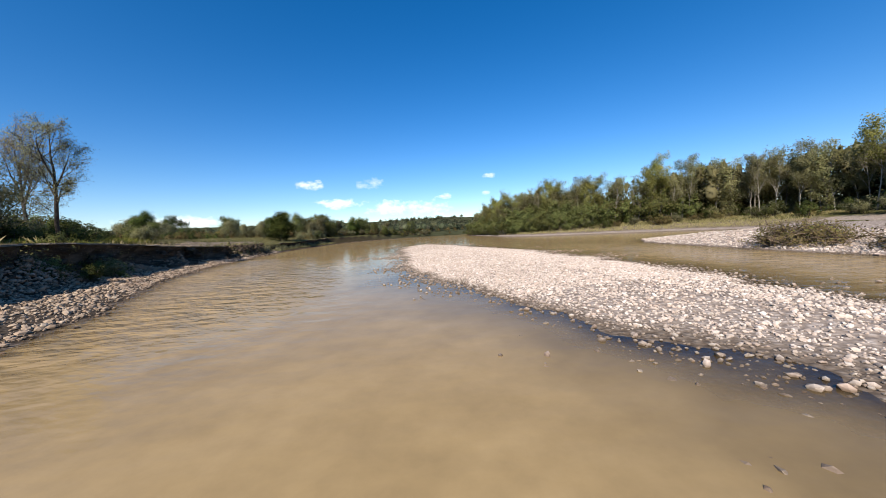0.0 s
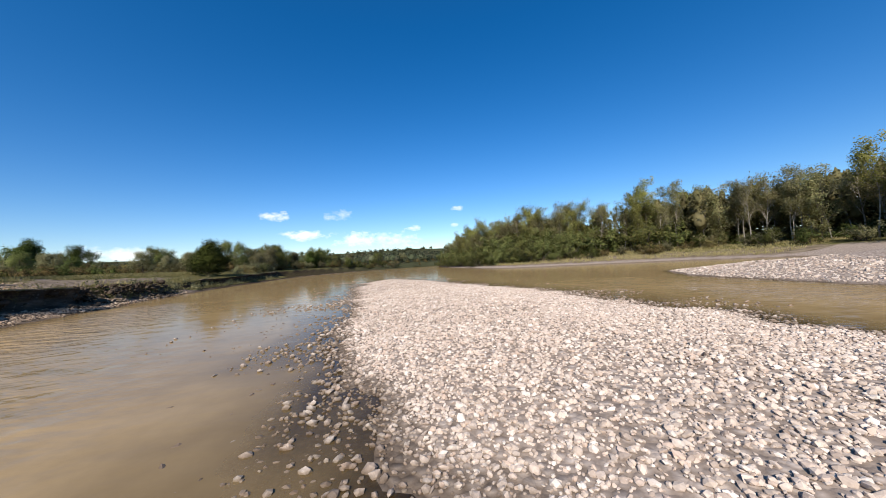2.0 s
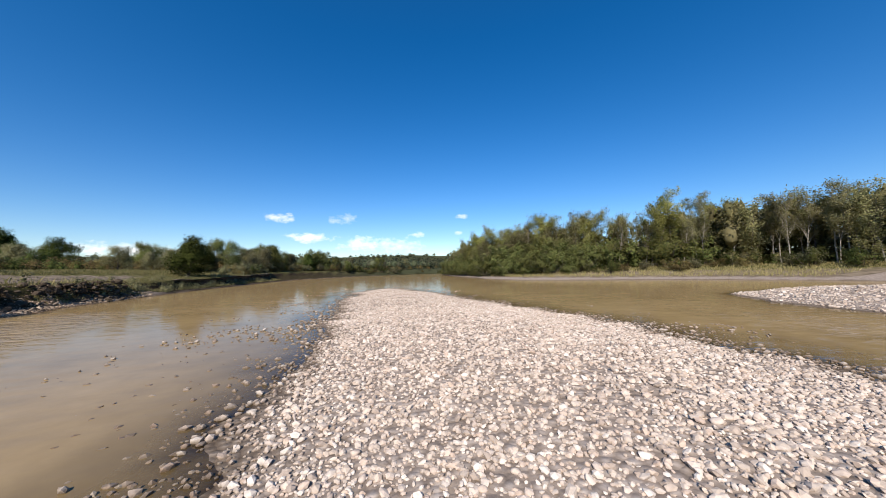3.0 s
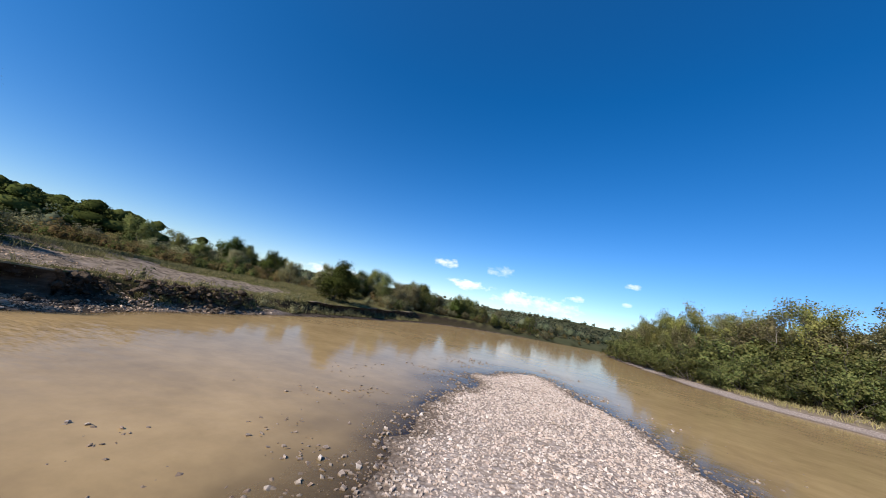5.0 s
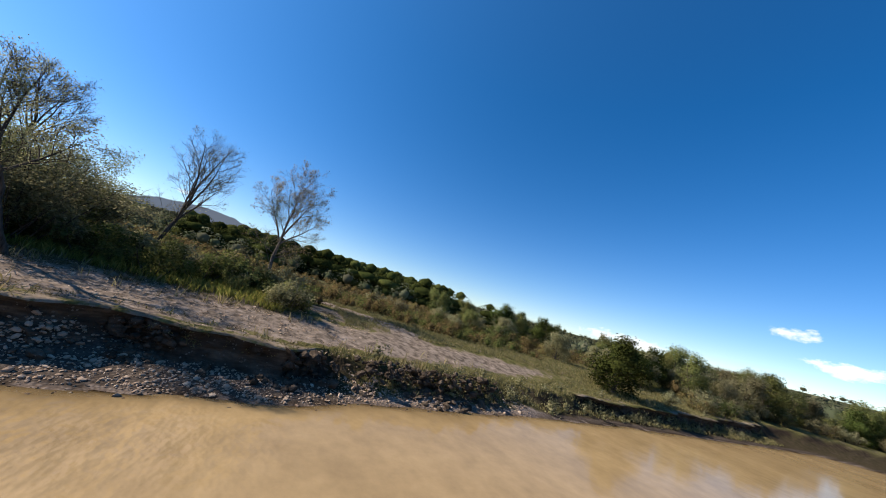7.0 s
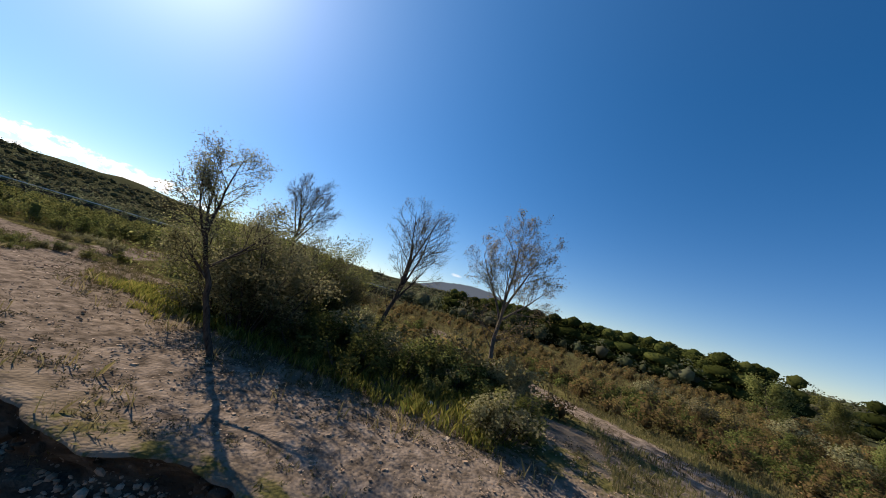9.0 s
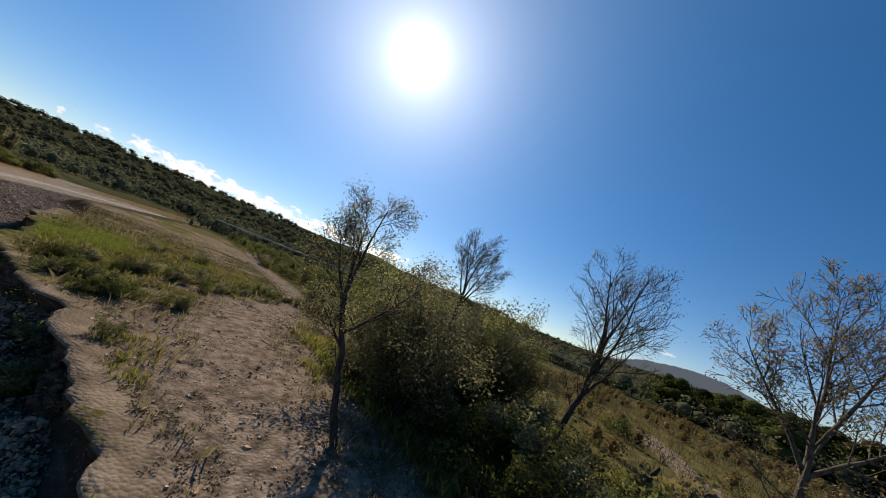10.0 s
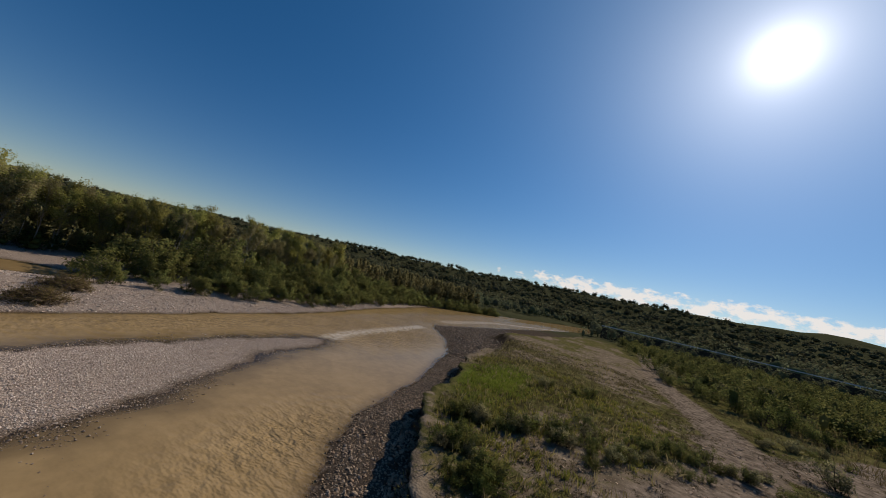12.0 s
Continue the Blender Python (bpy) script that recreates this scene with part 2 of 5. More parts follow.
def water_material():
    m = Mat("river_water")
    p = m.place()
    depth = m.t.nodes.new("ShaderNodeAttribute")
    depth.attribute_name = "depth"
    swirl = m.math("ADD", m.math("MULTIPLY", m.noise(p, 0.3, 4, 0.6), 0.55), m.math("MULTIPLY", m.noise(p, 1.5, 5, 0.65), 0.45))
    mud = m.ramp(swirl, (0.34, (0.232, 0.161, 0.077)), (0.5, (0.292, 0.204, 0.098)), (0.66, (0.35, 0.247, 0.122)))
    stretch_ = m.node("ShaderNodeMapping")
    stretch_.inputs["Rotation"].default_value = (0, 0, 0.35)
    stretch_.inputs["Scale"].default_value = (1.0, 1.6, 1.0)
    m.link(p, stretch_.inputs[0])
    q = stretch_.outputs[0]
    chop = m.t.nodes.new("ShaderNodeAttribute")
    chop.attribute_name = "chop"
    swell = m.noise(q, 1.5, 2, 0.4)
    small = m.noise(q, 6.0, 3, 0.5)
    h = m.math("ADD", m.math("MULTIPLY", swell, 1.0), m.math("MULTIPLY", small, 0.16))
    bump = m.node("ShaderNodeBump", Distance=0.3)
    m.link(h, bump.inputs["Height"])
    m.link(m.math("ADD", 0.012, m.math("MULTIPLY", chop.outputs["Fac"], 1.0)), bump.inputs["Strength"])
    n = bump.outputs[0]
    body = m.node("ShaderNodeBsdfDiffuse")
    # whitens the mud for froth, and for sky sheen painted on the far run
    foam_sheen = m.t.nodes.new("ShaderNodeAttribute")
    foam_sheen.attribute_name = "foam_sheen"
    froth_sheen = m.ramp(m.math("ADD", foam_sheen.outputs["Fac"], m.math("MULTIPLY", m.math("SUBTRACT", m.noise(q, 1.6, 6, 0.75), 0.5), 2.2)), (0.62, (0, 0, 0)), (1.0, (0.62, 0.62, 0.62)))
    froth_sheen = m.math("MULTIPLY", froth_sheen, m.math("GREATER_THAN", foam_sheen.outputs["Fac"], 0.03))
    m.link(m.mix(froth_sheen, mud, (0.72, 0.66, 0.56)), body.inputs[0])
    soft_bump = m.node("ShaderNodeBump", Distance=0.34)
    m.link(h, soft_bump.inputs["Height"])
    m.link(chop.outputs["Fac"], soft_bump.inputs["Strength"])
    m.link(soft_bump.outputs[0], body.inputs["Normal"])
    clear = m.node("ShaderNodeBsdfTransparent")
    clear.inputs[0].default_value = (0.62, 0.54, 0.42, 1)
    thick = m.t.nodes.new("ShaderNodeMixShader")
    m.link(m.math("SUBTRACT", 1.0, m.math("POWER", 2.718, m.math("MULTIPLY", depth.outputs["Fac"], -24.0))), thick.inputs[0])
    m.link(clear.outputs[0], thick.inputs[1])
    m.link(body.outputs[0], thick.inputs[2])
    gloss = m.node("ShaderNodeBsdfGlossy", Roughness=0.06)
    m.link(n, gloss.inputs["Normal"])
    fres = m.node("ShaderNodeFresnel", IOR=1.33)
    m.link(n, fres.inputs["Normal"])
    top = m.t.nodes.new("ShaderNodeMixShader")
    m.link(m.math("MULTIPLY", fres.outputs[0], 0.72), top.inputs[0])
    m.link(thick.outputs[0], top.inputs[1])
    m.link(gloss.outputs[0], top.inputs[2])
    return m.done(top)


def stone_material(name="river_stone", shade=1.0, warm=0.0):
    m = Mat(name)
    tint_ = lambda *rgb: (rgb[0] * shade, rgb[1] * shade * (1 - 0.3 * warm), rgb[2] * shade * (1 - 0.7 * warm))
    info = m.t.nodes.new("ShaderNodeObjectInfo")
    geo = m.t.nodes.new("ShaderNodeNewGeometry")
    r = m.math("FRACT", m.math("ADD", geo.outputs["Random Per Island"], info.outputs["Random"]))
    tone = m.ramp(r, (0.0, tint_(0.32, 0.26, 0.22)), (0.2, tint_(0.44, 0.37, 0.315)), (0.45, tint_(0.53, 0.45, 0.39)), (0.62, tint_(0.46, 0.36, 0.295)),
                  (0.8, tint_(0.57, 0.50, 0.44)), (0.94, tint_(0.64, 0.575, 0.515)), (1.0, tint_(0.23, 0.18, 0.15)))
    p = geo.outputs["Position"]
    spots = m.noise(p, 24.0, 5, 0.65)
    tone = m.mix(0.5, tone, m.ramp(spots, (0.3, (0.6, 0.58, 0.55)), (0.7, (1.1, 1.08, 1.05))), "MULTIPLY")
    # damp, dark stones near the water line
    low = m.node("ShaderNodeSeparateXYZ")
    m.link(p, low.inputs[0])
    damp = m.ramp(m.math("ADD", low.outputs[2], m.math("MULTIPLY", spots, 0.03)), (0.025, (1, 1, 1)), (0.075, (0, 0, 0)))
    tone = m.mix(damp, tone, m.mix(1.0, tone, (0.34, 0.31, 0.27), "MULTIPLY"))
    rough = m.math("SUBTRACT", 0.86, m.math("MULTIPLY", damp, 0.5))
    return m.done(m.shader(tone, rough, m.bump(spots, 0.35, 0.01)))


def bark_material(name, dark, light):
    m = Mat(name)
    p = m.coords("Object")
    s = m.node("ShaderNodeMapping")
    s.inputs["Scale"].default_value = (1, 1, 0.22)
    m.link(p, s.inputs[0])
    g = m.noise(s.outputs[0], 14.0, 6, 0.65)
    c = m.ramp(g, (0.35, dark), (0.65, light))
    return m.done(m.shader(c, 0.9, m.bump(g, 0.6, 0.02)))


def leaf_material(name, *tones, through_light=0.35):
    m = Mat(name)
    geo = m.t.nodes.new("ShaderNodeNewGeometry")
    info = m.t.nodes.new("ShaderNodeObjectInfo")
    r = geo.outputs["Random Per Island"]
    c = m.ramp(r, *[(n / max(1, len(tones) - 1), t) for n, t in enumerate(tones)])
    hue = m.node("ShaderNodeHueSaturation")
    m.link(m.math("ADD", 0.485, m.math("MULTIPLY", info.outputs["Random"], 0.03)), hue.inputs["Hue"])
    shade = m.t.nodes.new("ShaderNodeAttribute")
    shade.attribute_name = "tint"
    m.link(m.math("ADD", shade.outputs["Fac"], m.math("ADD", 0.75, m.math("MULTIPLY", info.outputs["Random"], 0.5))), hue.inputs["Value"])
    m.link(c, hue.inputs["Color"])
    p = m.shader(hue.outputs[0], 0.7, spec=0.0)
    t = m.node("ShaderNodeBsdfTranslucent")
    m.link(hue.outputs[0], t.inputs[0])
    mix = m.t.nodes.new("ShaderNodeMixShader")
    mix.inputs[0].default_value = through_light
    m.link(p.outputs[0], mix.inputs[1])
    m.link(t.outputs[0], mix.inputs[2])
    return m.done(mix)


def plain_material(name, color, rough=0.8, scale=6.0, vary=0.3):
    m = Mat(name)
    g = m.noise(m.place(), scale, 5, 0.6)
    lo, hi = tuple(c * (1 - vary) for c in color), tuple(min(1, c * (1 + vary)) for c in color)
    return m.done(m.shader(m.ramp(g, (0.3, lo), (0.7, hi)), rough, m.bump(g, 0.3, 0.02)))


def bank_material():
    m = Mat("cut_earth")
    p = m.place()
    flat_ = m.node("ShaderNodeMapping")
    flat_.inputs["Scale"].default_value = (0.6, 0.6, 3.0)
    m.link(p, flat_.inputs[0])
    beds, lumps, grit = m.noise(flat_.outputs[0], 1.6, 5, 0.6), m.noise(p, 3.2, 6, 0.65), m.noise(p, 22.0, 4, 0.6)
    c = m.ramp(beds, (0.3, (0.034, 0.026, 0.019)), (0.5, (0.085, 0.066, 0.049)), (0.68, (0.17, 0.136, 0.103)))
    c = m.mix(m.math("MULTIPLY", lumps, 0.5), c, (0.05, 0.039, 0.029))
    v = m.node("ShaderNodeTexVoronoi", Scale=9.0)
    m.link(p, v.inputs["Vector"])
    pebble = m.math("MULTIPLY", m.math("LESS_THAN", v.outputs["Distance"], 0.28), m.math("GREATER_THAN", lumps, 0.55))
    c = m.mix(pebble, c, (0.17, 0.15, 0.125))
    h = m.math("ADD", m.math("MULTIPLY", lumps, 1.0), m.math("ADD", m.math("MULTIPLY", grit, 0.2), m.math("MULTIPLY", pebble, 0.2)))
    return m.done(m.shader(c, 0.95, m.bump(h, 1.0, 0.2), 0.0))


LITTER = plain_material("white_plastic", (0.8, 0.8, 0.79), 0.45, 9.0, 0.08)
BANK = bank_material()
GROUND, WATER, STONE = ground_material(), water_material(), stone_material()
BANK_STONE = stone_material("bank_stone", 0.64, 0.3)
MEADOW_STONE = stone_material("meadow_stone", 0.8, 0.4)
BARK_GREY = bark_material("bark_grey", (0.045, 0.038, 0.032), (0.16, 0.14, 0.12))
BARK_HERO = bark_material("bark_dark_grey", (0.022, 0.018, 0.015), (0.085, 0.072, 0.06))
BARK_PALE = bark_material("bark_pale", (0.15, 0.135, 0.11), (0.36, 0.33, 0.285))
BARK_DARK = bark_material("bark_dark", (0.03, 0.025, 0.02), (0.11, 0.09, 0.07))
DRIFT = bark_material("driftwood", (0.06, 0.042, 0.028), (0.19, 0.145, 0.10))
LEAF_POPLAR = leaf_material("poplar_leaf", (0.166, 0.179, 0.054), (0.250, 0.256, 0.077), (0.348, 0.324, 0.115), (0.208, 0.222, 0.068), through_light=0.5)
LEAF_DULL = leaf_material("dull_poplar_leaf", (0.150, 0.150, 0.070), (0.227, 0.217, 0.100), (0.301, 0.265, 0.150), (0.176, 0.190, 0.080), through_light=0.5)
LEAF_SHADY = leaf_material("shady_poplar_leaf", (0.16, 0.16, 0.075), (0.235, 0.23, 0.105), (0.305, 0.28, 0.14), through_light=0.55)
LEAF_WILLOW = leaf_material("willow_leaf", (0.085, 0.108, 0.039), (0.146, 0.160, 0.053), (0.194, 0.191, 0.075), through_light=0.5)
LEAF_DARK = leaf_material("oak_leaf", (0.026, 0.039, 0.012), (0.05, 0.066, 0.018), (0.075, 0.092, 0.025), through_light=0.2)
LEAF_SHRUB = leaf_material("shrub_leaf", (0.05, 0.066, 0.021), (0.092, 0.11, 0.034), (0.135, 0.148, 0.054), through_light=0.55)
LEAF_GREY = leaf_material("grey_leaf", (0.13, 0.135, 0.072), (0.20, 0.195, 0.105), (0.28, 0.262, 0.15), through_light=0.55)
LEAF_SALLOW = leaf_material("sallow_leaf", (0.125, 0.15, 0.05), (0.21, 0.235, 0.085), (0.3, 0.31, 0.125), through_light=0.65)
LEAF_BROWN = leaf_material("brown_leaf", (0.107, 0.083, 0.037), (0.178, 0.128, 0.059), (0.125, 0.124, 0.043), (0.232, 0.161, 0.084), through_light=0.5)
LEAF_DRY = leaf_material("dry_leaf", (0.250, 0.187, 0.086), (0.343, 0.265, 0.125), (0.203, 0.203, 0.078), (0.406, 0.328, 0.187), through_light=0.5)
GRASS_GREEN = leaf_material("grass_green", (0.121, 0.176, 0.027), (0.189, 0.243, 0.041), (0.243, 0.284, 0.068), through_light=0.45)
GRASS_STRAW = leaf_material("grass_straw", (0.20, 0.17, 0.075), (0.30, 0.25, 0.12), (0.36, 0.30, 0.16), (0.17, 0.16, 0.06))
GRASS_RANK = leaf_material("grass_rank", (0.079, 0.091, 0.022), (0.146, 0.146, 0.036), (0.240, 0.194, 0.062), through_light=0.5)
HERB = leaf_material("meadow_herb", (0.075, 0.068, 0.034), (0.12, 0.112, 0.052), (0.18, 0.152, 0.088), (0.085, 0.098, 0.036), through_light=0.25)
GRASS_RUSSET = leaf_material("grass_russet", (0.075, 0.062, 0.03), (0.12, 0.094, 0.048), (0.16, 0.122, 0.07), (0.07, 0.072, 0.028))
GRASS_DRY = leaf_material("grass_dry", (0.09, 0.085, 0.035), (0.15, 0.13, 0.06), (0.21, 0.175, 0.095), (0.08, 0.085, 0.03))
# distant foliage, its green greyed and blued to paint in aerial haze
LEAF_FAR_HAZE = leaf_material("far_leaf_haze", (0.072, 0.088, 0.052), (0.095, 0.111, 0.064), (0.12, 0.131, 0.077), (0.107, 0.104, 0.07), through_light=0.5)
PINE = leaf_material("pine_needle", (0.034, 0.05, 0.016), (0.056, 0.076, 0.022), (0.082, 0.1, 0.031), through_light=0.25)

# ---- helpers for building ----


def arr_mesh(name, verts, faces, smooth=False):
    """A mesh from arrays of places and of equal-sided faces."""
    me = bpy.data.meshes.new(name)
    verts, faces = np.asarray(verts, np.float32), np.asarray(faces, np.int32)
    k = faces.shape[1]
    me.vertices.add(len(verts))
    me.vertices.foreach_set("co", verts.ravel())
    me.loops.add(faces.size)
    me.loops.foreach_set("vertex_index", faces.ravel())
    me.polygons.add(len(faces))
    me.polygons.foreach_set("loop_start", np.arange(0, faces.size, k, dtype=np.int32))
    me.polygons.foreach_set("use_smooth", np.full(len(faces), smooth))
    me.update(calc_edges=True)
    return me


def part(name, me, material, parent=None, label=""):
    ob = new(name, me)
    if not me.materials:
        me.materials.append(material)
    if parent:
        ob.parent = parent
    return tagged(ob, label) if label else ob


def empty(name, place, rz=0.0, scale=1.0):
    ob = new(name)
    ob.location, ob.rotation_euler, ob.scale = place, (0, 0, rz), (scale,) * 3
    ob.empty_display_size = 0.3
    return ob


# ---- the plan ----
LEFT_SHORE = [(-400, -900), (-60, -300), (-30, -200), (-16, -150), (-7, -105), (1, -65), (6, -42), (7, -37), (4.9, -32), (0.8, -26.3), (-3.0, -18.0), (-5.0, -9.2),
              (-6.2, -3), (-6.7, 1.5), (-6.8, 5.2), (-8.1, 9), (-9.4, 11.4), (-11.3, 15.2), (-12.5, 18.2), (-13.4, 20.6), (-14.2, 24.3), (-14.8, 27), (-15.1, 30), (-16.1, 32.6), (-16.4, 36),
              (-17.4, 41.5), (-17.9, 47.8), (-18.3, 57), (-18.6, 70), (-18.8, 83), (-14, 98), (-6, 115), (10, 134), (40, 154), (100, 177), (300, 242), (3000, 900)]
RIGHT_SHORE = [(-380, -900), (-40, -300), (-8, -220), (8, -150), (24, -100), (25.5, -70), (20.8, -37), (16.8, -18.5), (15.4, -9), (15.4, -3), (15.0, 4), (14.8, 10), (15.0, 15), (15.5, 20),
               (16.8, 25), (19, 28.5), (26, 31), (32, 29), (35, 22), (32.5, 12), (29.5, 5.5), (32, 2.5), (38, 6), (41.5, 16), (43.5, 27), (42.5, 36), (37.5, 44), (30, 49), (22, 53),
               (17.4, 57), (15.7, 65), (15.2, 78), (15.0, 95), (16, 112), (32, 140), (80, 162), (300, 224), (3000, 880)]
LEFT_LAND = LEFT_SHORE + [(3000, 3000), (-3000, 3000), (-3000, -3000), (-420, -3000)]
RIGHT_LAND = RIGHT_SHORE + [(3000, -3000), (-360, -3000)]
BAR = [(4.8, -4.6), (3.6, -2.4), (3.4, 1.2), (2.6, 4.8), (1.2, 8.0), (-0.4, 12.0), (-1.0, 16), (-1.4, 20.5), (-1.9, 26), (-2.2, 30), (-2.3, 34), (-2.1, 37.5), (-1.2, 40.5), (0.2, 42.3),
       (1.2, 40.5), (2.6, 37.5), (3.9, 33.2), (4.8, 29.8), (6.0, 25), (6.8, 21), (7.3, 16), (7.4, 11), (7.3, 6.5), (6.9, 2), (5.9, -3)]
TRACK = [(-36.5, -105), (-27, -29), (-26.8, -14), (-26.6, -5.5), (-23.5, 3), (-19.6, 9), (-18.6, 14), (-18.7, 18.5), (-18.5, 22.5), (-19.0, 26.2), (-20, 30), (-21, 34),
         (-22.3, 40), (-23.5, 50), (-27, 63), (-39, 85), (-76, 130)]
RAPID = [(5.3, -5.5), (6.3, -11), (6.6, -20), (7.0, -30)]
RUN = [(9, -46), (6.5, -76), (0, -97), (-13, -136)]
SIDE_TRACK = [(-21.5, 37), (-26.3, 36.1), (-30.3, 33.0), (-34.4, 29.7), (-42, 24), (-55, 17)]
SOUTH_TRACK = [(-26, -4), (-30, -4), (-37, -11), (-46, -14), (-70, -20)]


def edge_distance(px, py, line, closed):
    best = np.full(px.shape, 1e18)
    ends = line[1:] + line[:1] if closed else line[1:]
    for (ax, ay), (bx, by) in zip(line, ends):
        ex, ey = bx - ax, by - ay
        t = np.clip(((px - ax) * ex + (py - ay) * ey) / (ex * ex + ey * ey), 0, 1)
        best = np.minimum(best, (px - ax - t * ex) ** 2 + (py - ay - t * ey) ** 2)
    return np.sqrt(best)


def inside(px, py, poly):
    hit = np.zeros(px.shape, bool)
    for (ax, ay), (bx, by) in zip(poly, poly[1:] + poly[:1]):
        if ay == by:
            continue
        cross = (ay > py) != (by > py)
        hit ^= cross & (px < (bx - ax) * (py - ay) / (by - ay) + ax)
    return hit


def signed(px, py, poly, shore=None):
    d = edge_distance(px, py, shore or poly, shore is None)
    return np.where(inside(px, py, poly), d, -d)


def smooth01(x, a, b):
    t = np.clip((x - a) / (b - a), 0, 1)
    return t * t * (3 - 2 * t)


TABLE = np.random.RandomState(5).rand(256, 256)


def wave(px, py, size, seed=0):
    """Value noise from 0 to 1 with cells of that size."""
    u, v = px / size + seed * 17.3, py / size + seed * 9.7
    i, j = np.floor(u).astype(int), np.floor(v).astype(int)
    a, b = u - i, v - j
    a, b = a * a * (3 - 2 * a), b * b * (3 - 2 * b)
    g = lambda m, n: TABLE[m % 256, n % 256]
    return (g(i, j) * (1 - a) + g(i + 1, j) * a) * (1 - b) + (g(i, j + 1) * (1 - a) + g(i + 1, j + 1) * a) * b


def rough_wave(px, py, size, seed=0, octaves=4):
    return sum(wave(px, py, size / 2**n, seed + n) / 2**n for n in range(octaves)) / sum(0.5**n for n in range(octaves))


CLIFF_Y = [-120, -53, -30, -18, -8, 5, 11, 16, 20, 25, 31, 35, 41, 46, 60, 78, 110]
CLIFF_OFF = [12, 12, 9, 5, 2.9, 3.5, 3.0, 2.8, 2.6, 2.4, 1.7, 0.9, 1.2, 1.5, 1.7, 2.4, 4.0]
CLIFF_WIDE = [4, 2.0, 1.4, 0.8, 0.5, 0.4, 0.4, 0.4, 0.4, 0.35, 0.35, 0.9, 1.4, 0.6, 0.6, 1.0, 2.5]


def terrain(px, py):
    """Height of the ground and its masks at arrays of places."""
    wob = (rough_wave(px, py, 2.2, 3) - 0.5) * 0.7
    sl = signed(px, py, LEFT_LAND, LEFT_SHORE) + wob
    sr = signed(px, py, RIGHT_LAND, RIGHT_SHORE) + wob
    sb = signed(px, py, BAR) + (rough_wave(px, py, 1.6, 8) - 0.5) * 1.3
    r = np.hypot(px + 5, py - 10)
    fine = (rough_wave(px, py, 0.9, 1) - 0.5) * 0.10
    # left bank: a strip of shingle, a cut bank, then a flat meadow
    off = np.interp(py, CLIFF_Y, CLIFF_OFF) + (rough_wave(px, py, 2.4, 11, 3) - 0.5) * 1.5 - 0.1
    wide = np.interp(py, CLIFF_Y, CLIFF_WIDE)
    strip = np.minimum(0.16 * np.maximum(sl, 0), 0.45) + 0.4 * smooth01(sl, off - 1.0, off + 0.4) * smooth01(rough_wave(px, py, 5, 15, 2), 0.45, 0.75)
    lip_z = np.interp(py, [14, 20, 25, 30, 36, 50, 62, 90], [1.68, 1.58, 1.3, 1.12, 1.0, 1.0, 1.15, 1.4])
    flat_z = lip_z + (1.85 - lip_z) * smooth01(sl, 2.0, 9.0) + 0.15 * smooth01(sl, 6, 14) + (rough_wave(px, py, 9, 21) - 0.5) * 0.35 + np.clip(sl - 20, 0, 300) * 0.006
    back_off = off + 0.5 * smooth01(-py, -37, -34)
    up = smooth01(sl, back_off, back_off + wide)
    left = strip + (flat_z - strip) * up + fine * (0.5 + up)
    # right bank: gravel beach that rises into the wood
    beach = np.minimum(0.10 * np.maximum(sr, 0), 0.42)
    rise = smooth01(sr, 4, 14) * 1.1 + np.clip(sr - 16, 0, 300) * 0.012
    right = beach + rise + fine + (rough_wave(px, py, 6, 31) - 0.5) * 0.3 * smooth01(sr, 0, 6)
    bar = np.minimum(0.075 * np.maximum(sb, 0), 0.34) + fine * 0.8
    shore = np.maximum(np.maximum(sl, sr), sb)
    steep = np.where(sb >= shore - 1e-6, 0.04 + 0.05 * smooth01(-sb, 1.5, 4), 0.13)
    bed = np.maximum(steep * shore, -0.9) + fine * 0.5
    z = bed
    z = np.where(sl > 0, np.maximum(left, 0.0), z)
    z = np.where(sr > 0, np.maximum(right, 0.0), z)
    z = np.where((sb > 0) & (sl <= 0) & (sr <= 0), bar, z)
    # far hills
    turn = np.degrees(np.arctan2(px, py))
    rise_deg = np.interp(turn, [-180, -150, -110, -70, -40, 0, 40, 90, 130, 165, 180], [3.9, 4.2, 2.4, 2.2, 2.1, 2.4, 1.8, 1.4, 2.9, 3.5, 3.9])
    ridge = 0.72 + 0.5 * rough_wave(px, py, 420, 41, 3)
    hill = (smooth01(r, 260, 1000) * np.minimum(r, 1500) * np.tan(np.radians(rise_deg)) * ridge) * 0.95
    fold = np.interp(turn, [-180, -70, -45, 45, 80, 180], [30, 30, 8, 8, 30, 30])
    hill += smooth01(r, 200, 480) * (rough_wave(px, py, 150, 51, 4) - 0.5) * fold
    z = z + hill
    masks = dict(sl=sl, sr=sr, sb=sb, up=up, face=smooth01(sl, off, off + wide), off=off, wide=wide, r=r, top=flat_z)
    return z, masks


def ground_z(x, y):
    return float(terrain(np.array([x], float), np.array([y], float))[0][0])


def graded(lo, hi, step, far):
    """Coordinates fine from lo to hi, and ever coarser out to far."""
    a = list(np.arange(lo, hi + step / 2, step))
    s, out = step, []
    x = hi
    while x < far:
        s *= 1.09
        x += s
        out.append(x)
    s, low = step, []
    x = lo
    while x > -far:
        s *= 1.09
        x -= s
        low.append(x)
    return np.array(low[::-1] + a + out)


def grid_faces(nx, ny):
    i, j = np.meshgrid(np.arange(nx - 1), np.arange(ny - 1))
    a = (j * nx + i).ravel()
    return np.stack([a, a + 1, a + nx + 1, a + nx], 1)


def set_float(me, name, values):
    at = me.attributes.new(name, "FLOAT", "POINT")
    at.data.foreach_set("value", np.asarray(values, np.float32).ravel())


